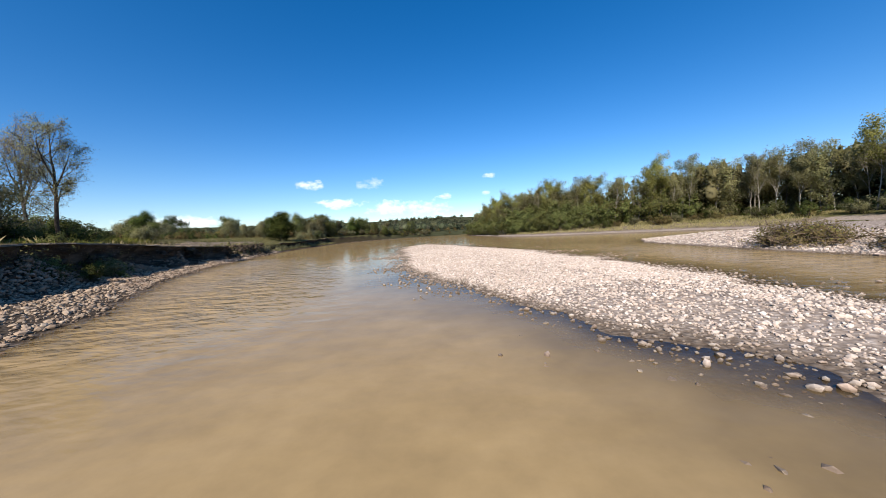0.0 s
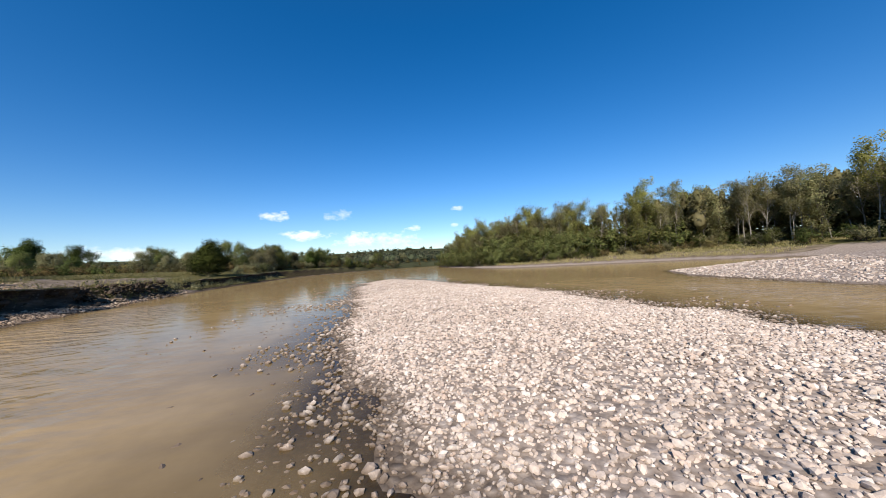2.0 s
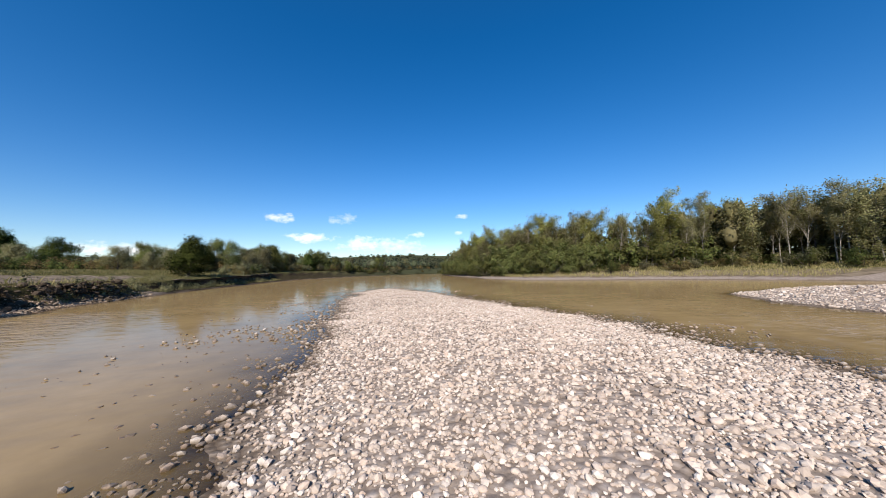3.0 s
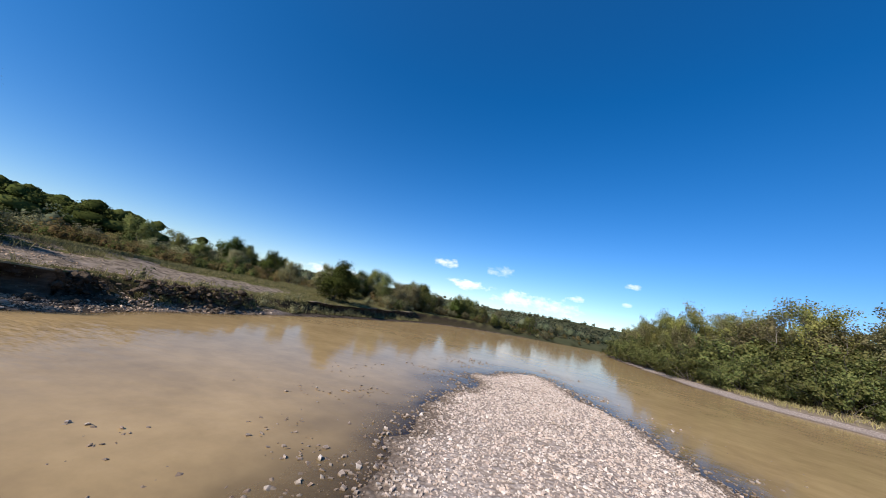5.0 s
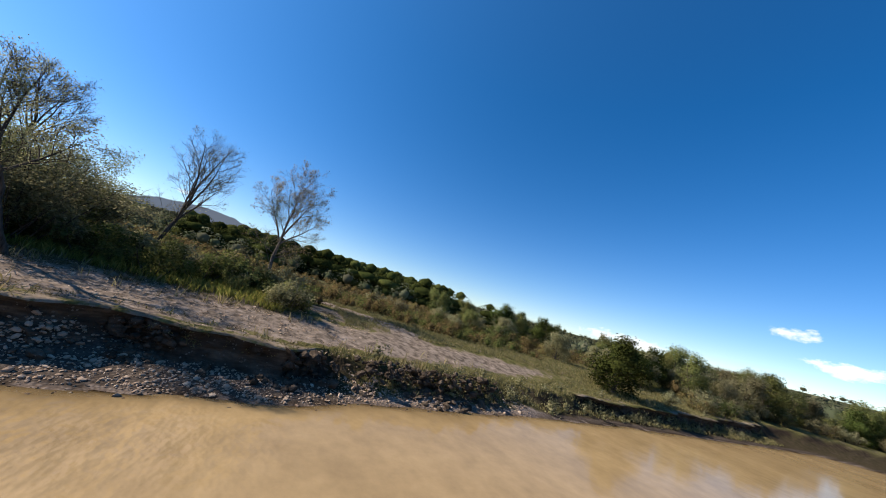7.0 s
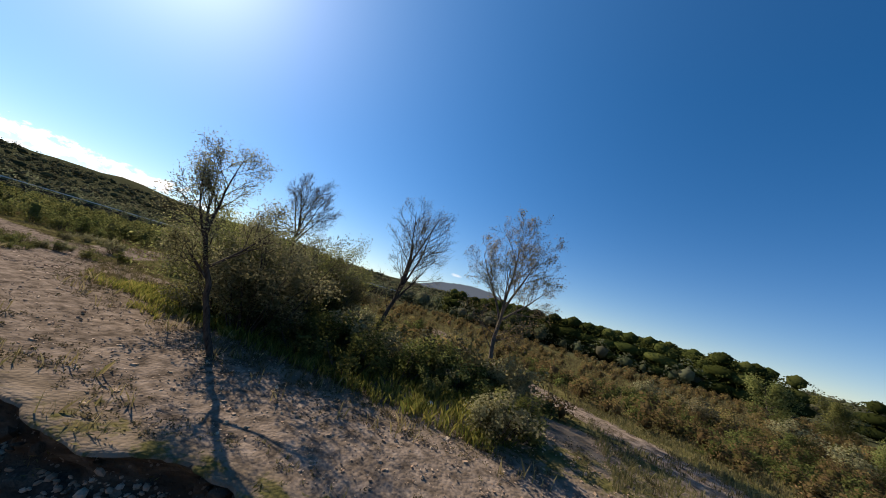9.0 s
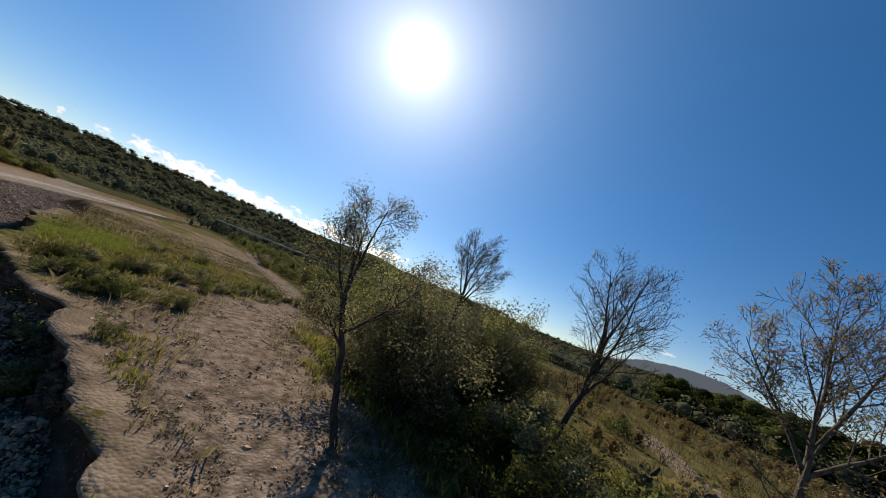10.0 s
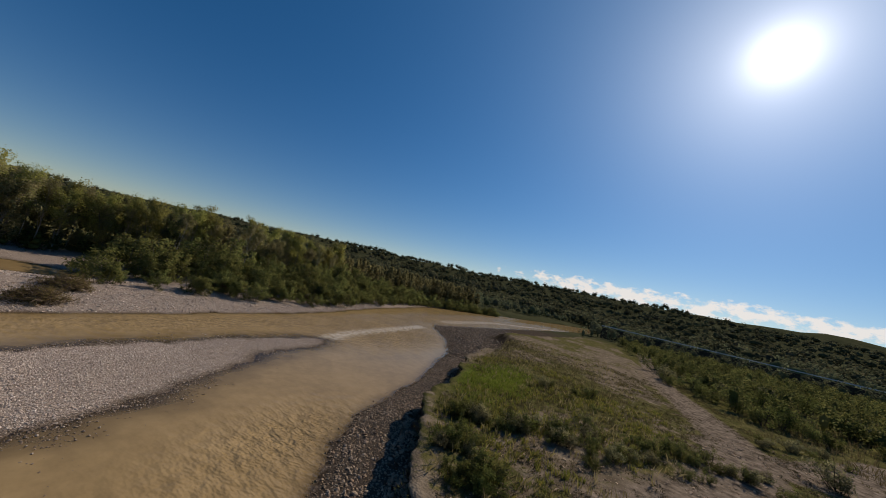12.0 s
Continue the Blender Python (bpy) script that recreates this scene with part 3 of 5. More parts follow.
def paint_ground(me, px, py, z, k, faces=True):
    """The masks that tell gravel, grass, bare track, cut earth and the dark strip below apart."""
    track = np.minimum(edge_distance(px, py, TRACK, False) - np.interp(py, [-40, 5, 10, 16, 25, 33, 44, 51], [1.0, 1.3, 1.9, 1.9, 1.8, 1.4, 0.7, -1.0]),
                       np.minimum(edge_distance(px, py, SIDE_TRACK, False) - 0.9, edge_distance(px, py, SOUTH_TRACK, False) - 1.8))
    bare = smooth01(-track, -1.2, 0.6) * (k["sl"] > 3)
    gravel = faces * np.clip(smooth01(k["sb"], -6, -5) + (k["sl"] < np.where(py > 31, 0.6, k["off"] + 0.6)) * (k["sl"] > -9) + (k["sr"] < np.where(py > 38, 2.5, 9)) * (k["sr"] > -9), 0, 1)
    patch = rough_wave(px, py, 5, 61)
    grass = np.where(k["sl"] > 0, 0.3 + 1.7 * (patch - 0.44), 0.8 * smooth01(k["sr"], 6, 12))
    grass = np.where((k["sl"] > 0) & (px < -27), 0.85, grass)
    grass = grass + 0.06 * (k["sl"] > 0) * smooth01(px, -17.5, -15) * smooth01(-py, -14, -10)
    grass = np.where((k["sl"] > 0) & (py > 36), np.maximum(grass, 0.6), grass)
    meadow = np.exp(-(((px + 11.8) / 3.0) ** 2 + ((py + 3.6) / 6.5) ** 2))
    grass = np.clip(grass + meadow, 0, 1) * (1 - 0.9 * bare)
    grass = grass if faces else grass * 0.65
    # darkest on the bank's slope, and 0.85 over the strip below it
    dark_bank = np.maximum(np.clip(4 * k["up"] * (1 - k["up"]) * 1.5, 0, 1), 0.85 * (k["up"] < 0.6)) * (1 - 0.5 * smooth01(py, 31, 33.5) * smooth01(-py, -44, -42)) * (k["sl"] > 0) * faces
    col = np.stack([gravel, grass, bare, np.ones_like(bare)], 1).astype(np.float32)
    at = me.color_attributes.new("zone", "FLOAT_COLOR", "POINT")
    at.data.foreach_set("color", col.ravel())
    set_float(me, "dark_bank", dark_bank)
    set_float(me, "lush", smooth01(meadow + 0.5 * (rough_wave(px, py, 2.0, 91, 3) - 0.5), 0.3, 0.75) * (k["sl"] > k["off"]))
    set_float(me, "distant", np.maximum(smooth01(k["r"], 85, 125), smooth01(k["sl"], 32, 42) * smooth01(-py, 20, 45)))
    set_float(me, "wet", smooth01(-z, -0.07, 0.0))


def build_ground():
    gx, gy = graded(-34, 30, 0.27, 2600), graded(-16, 58, 0.27, 2600)
    px, py = (a.ravel() for a in np.meshgrid(gx, gy))
    z, k = terrain(px, py)
    me = arr_mesh("ground", np.stack([px, py, z], 1), grid_faces(len(gx), len(gy)), True)
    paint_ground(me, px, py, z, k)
    ob = new("ground", me)
    me.materials.append(GROUND)
    return tagged(ob, "river plain of gravel, sandy tracks, dry grass and far hills", "ground", kind="structure")


def build_water():
    gx, gy = graded(-24, 22, 0.5, 400), graded(-40, 62, 0.5, 700)
    px, py = (a.ravel() for a in np.meshgrid(gx, gy))
    z, k = terrain(px, py)
    me = arr_mesh("water", np.stack([px, py, np.zeros_like(px)], 1), grid_faces(len(gx), len(gy)), True)
    set_float(me, "depth", np.clip(-z, 0, 2))
    # livelier water along the cut bank, in the rapid below the bar and in the far channel
    chop = 0.75 * np.exp(-(((px + 6.6) / 2.6) ** 2 + ((py - 9.5) / 4.5) ** 2)) + 0.65 * np.exp(-(((px + 10.3) / 1.8) ** 2 + ((py - 17.5) / 5.0) ** 2)) + 0.2 * np.exp(-((k["sl"] + 2.2) / 2.2) ** 2) * smooth01(py, 11, 16) * smooth01(-py, -31, -27) + 0.008 * (k["sl"] > -14) * smooth01(-py, -36, -20) * (0.45 + 0.55 * np.exp(-((k["sl"] + 4.0) / 4.0) ** 2)) + 0.9 * np.exp(-(((px - 6) / 6) ** 2 + ((py + 17) / 11) ** 2))
    chop += 0.45 * np.exp(-(((px - 12) / 3) ** 2)) * smooth01(py, 30, 5)
    chop += 0.5 * np.exp(-(edge_distance(px, py, RUN, False) / 7.0) ** 2)
    calm = np.exp(-((k["sb"] + 1.2) / 2.2) ** 2) * smooth01(py, 5, 10)
    # froth on the rapid; along RUN a pale sky reflection put into the colour
    foam_sheen = np.exp(-(edge_distance(px, py, RAPID, False) / 1.8) ** 2) * 0.95 + 0.85 * np.exp(-(edge_distance(px, py, RUN, False) / 3.0) ** 2)
    set_float(me, "foam_sheen", np.clip(foam_sheen, 0, 1))
    set_float(me, "chop", np.clip(chop * (1 - 0.7 * calm) + 0.012, 0, 1))
    ob = new("water", me)
    me.materials.append(WATER)
    return tagged(ob, "muddy tan river water with small ripples", "water", kind="structure")


def build_cut_bank(low, high):
    """The bare, undercut earth face between the shingle and the meadow."""
    base, lip, out_ = [], [], []
    line = [p for p in LEFT_SHORE if low - 16 <= p[1] <= high + 16]
    for (ax, ay), (bx, by) in zip(line, line[1:]):
        length = math.hypot(bx - ax, by - ay)
        nx, ny = -(by - ay) / length, (bx - ax) / length
        for q in np.arange(0, 1, 0.13 / length):
            base.append((ax + (bx - ax) * q, ay + (by - ay) * q, nx, ny))
    base = np.array(base)
    run_mean = lambda v, n: np.convolve(np.pad(v, n // 2, mode="edge"), np.ones(n) / n, "valid")
    bx, by = run_mean(base[:, 0], 31), run_mean(base[:, 1], 31)
    tx, ty = np.gradient(bx), np.gradient(by)
    norm = np.hypot(tx, ty)
    base = np.stack([bx, by, -ty / norm, tx / norm], 1)
    d = np.arange(0.2, 7.0, 0.06)
    gx, gy = base[:, :1] + base[:, 2:3] * d, base[:, 1:2] + base[:, 3:4] * d
    up = terrain(gx.ravel(), gy.ravel())[1]["face"].reshape(gx.shape)
    first = np.argmax(up > 0.12, 1)
    dist = d[first]
    dist = np.where(up.max(1) > 0.12, dist, np.interp(base[:, 1], CLIFF_Y, CLIFF_OFF))
    middle = np.median(np.stack([np.roll(dist, n) for n in range(-4, 5)]), 0)
    smooth_d = run_mean(middle, 7)
    ok = (base[:, 1] < high) & (base[:, 1] > low)
    base, dist = base[ok], smooth_d[ok]
    wide = np.interp(base[:, 1], CLIFF_Y, CLIFF_WIDE)
    zl = terrain(base[:, 0] + base[:, 2] * (dist - 0.15), base[:, 1] + base[:, 3] * (dist - 0.15))[0]
    far = dist + wide + 0.8
    zt = terrain(base[:, 0] + base[:, 2] * far, base[:, 1] + base[:, 3] * far)[1]["top"]
    fade = smooth01(base[:, 1], high - 3.5, high) + (smooth01(-base[:, 1], -low - 2.5, -low) if low > 0 else 0)
    rows = 15
    run = np.arange(len(base)) * 0.13
    verts = []
    for i in range(rows):
        q = i / (rows - 3)
        if i < rows - 2:
            z = zl - 0.12 + (zt - zl + 0.13) * q
            # talus at the foot, hollow in the middle, a slight overhang at the lip
            d_ = dist - 0.12 - 0.35 * (1 - q) ** 2 * rough_wave(run, 0 * run, 1.7, 71) + 0.32 * math.sin(math.pi * q) - 0.10 * q
            d_ = d_ + (rough_wave(run, z * 2.0, 0.9, 72, 4) - 0.5) * 0.5 + (rough_wave(run, z * 3, 0.35, 75, 2) - 0.5) * 0.2 - 0.3 * smooth01(rough_wave(run, z * 0.3, 0.8, 76, 2), 0.55, 0.75) * q * (1 - q) * 3
            d_ = d_ + 1.8 * fade
            edge = d_
        else:
            break
        verts.append(np.stack([base[:, 0] + base[:, 2] * d_, base[:, 1] + base[:, 3] * d_, z], 1))
    # the meadow's own ground runs out to the lip
    sheet, cover, places = [], [], []
    for q, lift in ((0.0, -0.05), (0.02, 0.012), (0.25, 0.02), (0.6, 0.015), (1.0, -0.03)):
        d_ = edge - 0.03 + (far - edge) * q
        x, y = base[:, 0] + base[:, 2] * d_, base[:, 1] + base[:, 3] * d_
        places.append((x, y))
        sheet.append(np.stack([x, y, terrain(x, y)[1]["top"] * q + zt * (1 - q) + lift], 1))
    lip = arr_mesh("bank_lip", np.concatenate(sheet), grid_faces(len(base), len(sheet)), True)
    x, y = np.concatenate([p[0] for p in places]), np.concatenate([p[1] for p in places])
    paint_ground(lip, x, y, np.full(len(x), 1.6), terrain(x, y)[1], False)
    lip.materials.append(GROUND)
    tagged(new("bank_lip", lip), "crumbling stony edge of the meadow above the river", "river bank", kind="structure")
    me = arr_mesh("cut_bank", np.concatenate(verts), grid_faces(len(base), len(verts)), True)
    ob = new("cut_bank", me)
    me.materials.append(BANK)
    return tagged(ob, "dark undercut earth bank eroded by the river", "river bank", kind="structure")


build_ground()
build_water()
build_cut_bank(-16, 33)
build_cut_bank(46, 80)

# ---- stones ----
_ico = bmesh.new()
bmesh.ops.create_icosphere(_ico, subdivisions=1, radius=1.0)
ICO_V = np.array([v.co for v in _ico.verts])
ICO_F = np.array([[v.index for v in f.verts] for f in _ico.faces])
_ico.free()
_ico = bmesh.new()
bmesh.ops.create_icosphere(_ico, subdivisions=2, radius=1.0)
ICO2_V = np.array([v.co for v in _ico.verts])
ICO2_F = np.array([[v.index for v in f.verts] for f in _ico.faces])
_ico.free()


BLOCK_V = np.array([(x, y, z) for x in (-1, 1) for y in (-1, 1) for z in (-1, 1)]) / 3**0.5 * 1.08
BLOCK_F = np.array([(0, 1, 3), (0, 3, 2), (4, 6, 7), (4, 7, 5), (0, 4, 5), (0, 5, 1), (2, 3, 7), (2, 7, 6), (0, 2, 6), (0, 6, 4), (1, 5, 7), (1, 7, 3)])


def stone_shapes(rng, count, base):
    """Some worn, uneven cobble shapes of radius about 1."""
    shapes = []
    for n in range(count):
        v = base.copy()
        for _ in range(5):
            axis = rng.normal(size=3)
            axis /= np.linalg.norm(axis)
            d = v @ axis
            v = v - np.outer(np.maximum(d - rng.uniform(0.55, 0.8), 0) * 0.85, axis)
        v = v * (1 + rng.normal(0, 0.04 if len(v) > 8 else 0.2, (len(v), 1)))
        v *= [1, rng.uniform(0.62, 0.95), rng.uniform(0.42, 0.72)]
        shapes.append(v)
    return shapes


def scatter_stones(rng, px, py, pz, size, base_v, base_f):
    shapes = stone_shapes(rng, 14, base_v)
    n, k = len(px), len(base_v)
    pick = rng.randint(0, len(shapes), n)
    turn = rng.uniform(0, 2 * np.pi, n)
    tip = rng.normal(0, 0.22, (n, 2))
    v = np.stack(shapes)[pick] * size[:, None, None]
    c, s = np.cos(turn)[:, None], np.sin(turn)[:, None]
    x, y, z = v[..., 0] * c - v[..., 1] * s, v[..., 0] * s + v[..., 1] * c, v[..., 2]
    z = z + x * tip[:, :1] + y * tip[:, 1:]
    out = np.stack([x + px[:, None], y + py[:, None], z + pz[:, None]], -1).reshape(-1, 3)
    faces = (base_f[None] + (np.arange(n) * k)[:, None, None]).reshape(-1, 3)
    return out, faces


def sample_area(rng, lo_x, hi_x, lo_y, hi_y, per_m2):
    n = int((hi_x - lo_x) * (hi_y - lo_y) * per_m2)
    px, py = rng.uniform(lo_x, hi_x, n), rng.uniform(lo_y, hi_y, n)
    z, k = terrain(px, py)
    return px, py, z, k


def stone_sizes(rng, n, mid=0.052, spread=0.42, top=0.15):
    return np.clip(rng.lognormal(np.log(mid), spread, n), 0.018, top)


def build_stones():
    rng = np.random.RandomState(11)
    # the gravel bar: fine shapes near the flight, simpler ones beyond
    bar = tagged(empty("gravel_bar", (0, 0, 0)), "low bar of pale rounded river cobbles between two channels", "gravel bar", kind="structure")
    dense = []
    for lo_y, hi_y, per, base, mid in ((8.0, 16.0, 520, (ICO_V, ICO_F), 0.0225), (16.0, 26.0, 340, (ICO_V, ICO_F), 0.025), (26.0, 50.0, 240, (BLOCK_V, BLOCK_F), 0.024),
                                      (-5.0, 8.0, 230, (ICO_V, ICO_F), 0.024)):
        px, py, z, k = sample_area(rng, -7.0, 9.5, lo_y, hi_y, per)
        sb = k["sb"]
        keep = (sb > 0.15) | ((sb > np.where(py > 15, -4.2, -2.0)) & (rng.rand(len(px)) < 0.4 * np.exp(np.minimum(sb, 0) * np.where(py > 15, 0.5, 1.1))))
        shoal = smooth01(rough_wave(px, py, 1.8, 27, 2), 0.52, 0.66)
        keep |= (sb > -4.2) & (px < 3) & (rng.rand(len(px)) < np.where(py > 14, 0.002, 0.0006) + np.where(py > 14, 0.075, 0.012) * shoal * smooth01(sb, -4.2, -1.0))
        px, py, z, sb = px[keep], py[keep], z[keep], sb[keep]
        size = stone_sizes(rng, len(px), mid, 0.45, mid * 2.3)
        size[sb < 0] *= 1.3
        z = np.where(sb < 0, np.maximum(z, -0.045 + 0.045 * shoal[keep] * smooth01(rng.rand(len(px)), 0.2, 0.9)), z)
        dense.append((scatter_stones(rng, px, py, z + size * 0.24, size, *base)))
    for v, f in dense:
        ob = part("cobble_bed", arr_mesh("cobble_bed", v, f), STONE, bar, "bed of pale grey and buff river cobbles")
        tagged(ob, kind="stuff")
    # the largest cobbles of the bar, each one by itself
    shapes = [arr_mesh("cobble", v, ICO2_F, True) for v in stone_shapes(rng, 10, ICO2_V)]
    for me in shapes:
        me.materials.append(STONE)
    made = 0
    while made < 300:
        x, y = rng.uniform(-3.5, 8.0), rng.uniform(8.0, 24.0)
        z, k = terrain(np.array([x]), np.array([y]))
        if k["sb"][0] < -0.5 or (k["sb"][0] < 0 and rng.rand() < 0.5):
            continue
        s = rng.uniform(0.032, 0.056)
        ob = new("cobble", shapes[rng.randint(len(shapes))])
        ob.parent = bar
        ob.location = (x, y, max(float(z[0]), -0.06) + s * 0.22)
        ob.rotation_euler, ob.scale = (rng.normal(0, 0.2), rng.normal(0, 0.2), rng.uniform(0, 6.28)), (s, s, s)
        made += 1
    # shingle under the cut bank
    px, py, z, k = (np.concatenate(a) if not isinstance(a[0], dict) else {n: np.concatenate([a[0][n], a[1][n]]) for n in a[0]}
                    for a in zip(sample_area(rng, -24, 4, -14, 42, 130), sample_area(rng, -14, 10, -60, -14, 20)))
    sl = k["sl"]
    keep = (sl > -0.5) & (sl < k["off"] + 0.25) & ((sl > 0.1) | (rng.rand(len(px)) < 0.25)) & (k["up"] < 0.5)
    keep |= (py > 26) & (py < 36) & (sl > 0) & (sl < k["off"] + k["wide"] + 0.2) & (k["up"] < 0.93) & (rng.rand(len(px)) < 0.75)
    keep &= (py < 36) | (rng.rand(len(px)) < 0.6)
    px, py, z = px[keep], py[keep], z[keep]
    size = stone_sizes(rng, len(px), 0.032, 0.5, 0.12) * np.where(py < -14, 2.0, 1.0)
    ob = part("bank_shingle", arr_mesh("bank_shingle", *scatter_stones(rng, px, py, z + size * 0.15, size, ICO_V, ICO_F)), BANK_STONE)
    tagged(ob, "strip of grey cobbles at the foot of the cut bank", "shingle", kind="stuff")
    # fans of shingle that climb the foot of the face
    px, py, z, k = sample_area(rng, -20, -3, -4, 33, 260)
    gap = k["off"] - k["sl"]
    fan = smooth01(rough_wave(px, py, 3.6, 19, 2), 0.5, 0.68) * np.clip(0.95 - gap, 0, 0.95) * 0.85
    keep = (gap > -0.05) & (fan > 0.06)
    px, py, z = px[keep], py[keep], z[keep] + fan[keep] * rng.rand(keep.sum()) ** 0.35
    size = stone_sizes(rng, len(px), 0.034, 0.5, 0.12)
    ob = part("shingle_fans", arr_mesh("shingle_fans", *scatter_stones(rng, px, py, z, size, ICO_V, ICO_F)), BANK_STONE)
    tagged(ob, "fans of loose shingle heaped against the cut bank", "shingle", kind="stuff")
    # clods of earth that have broken from the face
    px, py, z, k = sample_area(rng, -24, 0, -10, 40, 100)
    gap = k["off"] - k["sl"]
    keep = (gap > -0.55) & (gap < 0.95) & (rng.rand(len(px)) < np.exp(-np.maximum(gap, 0) * 2.2) * smooth01(rough_wave(px, py, 1.5, 17, 2), 0.35, 0.65))
    px, py, z, gap = px[keep], py[keep], z[keep], gap[keep]
    size = stone_sizes(rng, len(px), 0.11, 0.5, 0.34)
    z = np.where(gap < 0.1, rng.uniform(0.3, 1.2, len(px)), z)
    ob = part("earth_clods", arr_mesh("earth_clods", *scatter_stones(rng, px, py, z + size * 0.1, size, ICO_V, ICO_F)), BANK)
    tagged(ob, "clods of dark earth slumped against the cut bank", "earth", kind="stuff")
    # rubble fallen from the bank and on the meadow's bare ground
    px, py, z, k = sample_area(rng, -30, -6, -8, 34, 30)
    keep = (k["sl"] > k["off"] + 0.3) & (edge_distance(px, py, TRACK, False) < 5.5) | ((k["up"] > 0.2) & (k["up"] < 0.8) & (k["sl"] > 0))
    z = np.where(k["sl"] > k["off"] + 0.3, k["top"], z)
    px, py, z = px[keep], py[keep], z[keep]
    size = stone_sizes(rng, len(px), 0.026, 0.5, 0.11)
    ob = part("meadow_stones", arr_mesh("meadow_stones", *scatter_stones(rng, px, py, z + size * 0.1, size, BLOCK_V, BLOCK_F)), MEADOW_STONE)
    tagged(ob, "loose stones strewn over the bare meadow soil", "stones", kind="stuff")
    # island and far beach
    px, py, z, k = sample_area(rng, 14, 30, -40, 36, 60)
    keep = (k["sr"] > 0.1) & (k["sr"] < 7)
    px, py, z = px[keep], py[keep], z[keep]
    size = stone_sizes(rng, len(px), 0.04, 0.5, 0.12)
    ob = part("beach_stones", arr_mesh("beach_stones", *scatter_stones(rng, px, py, z + size * 0.15, size, BLOCK_V, BLOCK_F)), STONE)
    tagged(ob, "far gravel beach of pale cobbles", "gravel beach", kind="stuff")


# ---- plants ----


class Wood:
    """Grows tapered, forking branches into arrays and remembers where the leaves go."""

    def __init__(self, seed, fine=0):
        self.rng = np.random.RandomState(seed)
        self.v, self.f, self.tips, self.n, self.fine, self.reach = [], [], [], 0, fine, 1.0

    def tube(self, pts, radii, sides):
        pts = np.asarray(pts)
        ahead = np.gradient(pts, axis=0)
        ahead /= np.linalg.norm(ahead, axis=1, keepdims=True) + 1e-9
        ref = np.array([0.31, 0.17, 0.93]) if abs(ahead[0][2]) < 0.9 else np.array([1.0, 0.1, 0.0])
        u = np.cross(ahead, ref)
        u /= np.linalg.norm(u, axis=1, keepdims=True) + 1e-9
        w = np.cross(ahead, u)
        ang = np.arange(sides) * 2 * np.pi / sides
        ring = pts[:, None] + np.asarray(radii)[:, None, None] * (np.cos(ang)[None, :, None] * u[:, None] + np.sin(ang)[None, :, None] * w[:, None])
        base, m = self.n, len(pts)
        self.v.append(ring.reshape(-1, 3))
        i, j = np.meshgrid(np.arange(m - 1), np.arange(sides), indexing="ij")
        k = (j + 1) % sides
        self.f.append(np.stack([base + i * sides + j, base + i * sides + k, base + (i + 1) * sides + k, base + (i + 1) * sides + j], -1).reshape(-1, 4))
        self.n += m * sides

    def limb(self, start, way, length, radius, level, kids, lift=0.25, wander=0.22, sides=6, spread=0.85, first=0.3, taper=0.25):
        rng, steps = self.rng, (7, 4, 3, 3)[level] + self.fine
        pts, d = [np.array(start, float)], np.array(way, float)
        d /= np.linalg.norm(d)
        for n in range(steps):
            d = d + rng.normal(0, wander, 3) / steps**0.5 + [0, 0, lift / steps]
            d /= np.linalg.norm(d)
            pts.append(pts[-1] + d * length / steps)
        pts = np.array(pts)
        radii = np.maximum(radius * np.linspace(1, taper, len(pts)), 0.0065)
        self.tube(pts, radii, max(3, sides - 2 * level))
        if level >= len(kids):
            for q in np.linspace(0.35, 1, 4):
                self.tips.append(pts[0] * (1 - q) + pts[-1] * q if q < 0.99 else pts[-1])
            return
        for n in range(kids[level]):
            q = first + (0.98 - first) * (n + rng.uniform(0.1, 0.9)) / kids[level]
            at = q * steps
            i = min(int(at), steps - 1)
            p = pts[i] + (pts[i + 1] - pts[i]) * (at - i)
            side = rng.normal(size=3)
            along = pts[i + 1] - pts[i]
            along /= np.linalg.norm(along)
            side -= side @ along * along
            side /= np.linalg.norm(side) + 1e-9
            way2 = along * (1 - spread * 0.5) + side * spread
            self.limb(p, way2, length * rng.uniform(0.38, 0.62) * (self.reach * (0.45 + 0.6 * math.sin(math.pi * min(1, q * 0.95)) ** 0.7) if level == 0 and self.reach < 1 else 1.15 - 0.55 * q), radius * (1 - q * 0.75) * rng.uniform(0.4, 0.6), level + 1, kids,
                      lift, wander, sides, spread, 0.25, 0.2)

    def mesh(self, name):
        return arr_mesh(name, np.concatenate(self.v), np.concatenate(self.f), True)


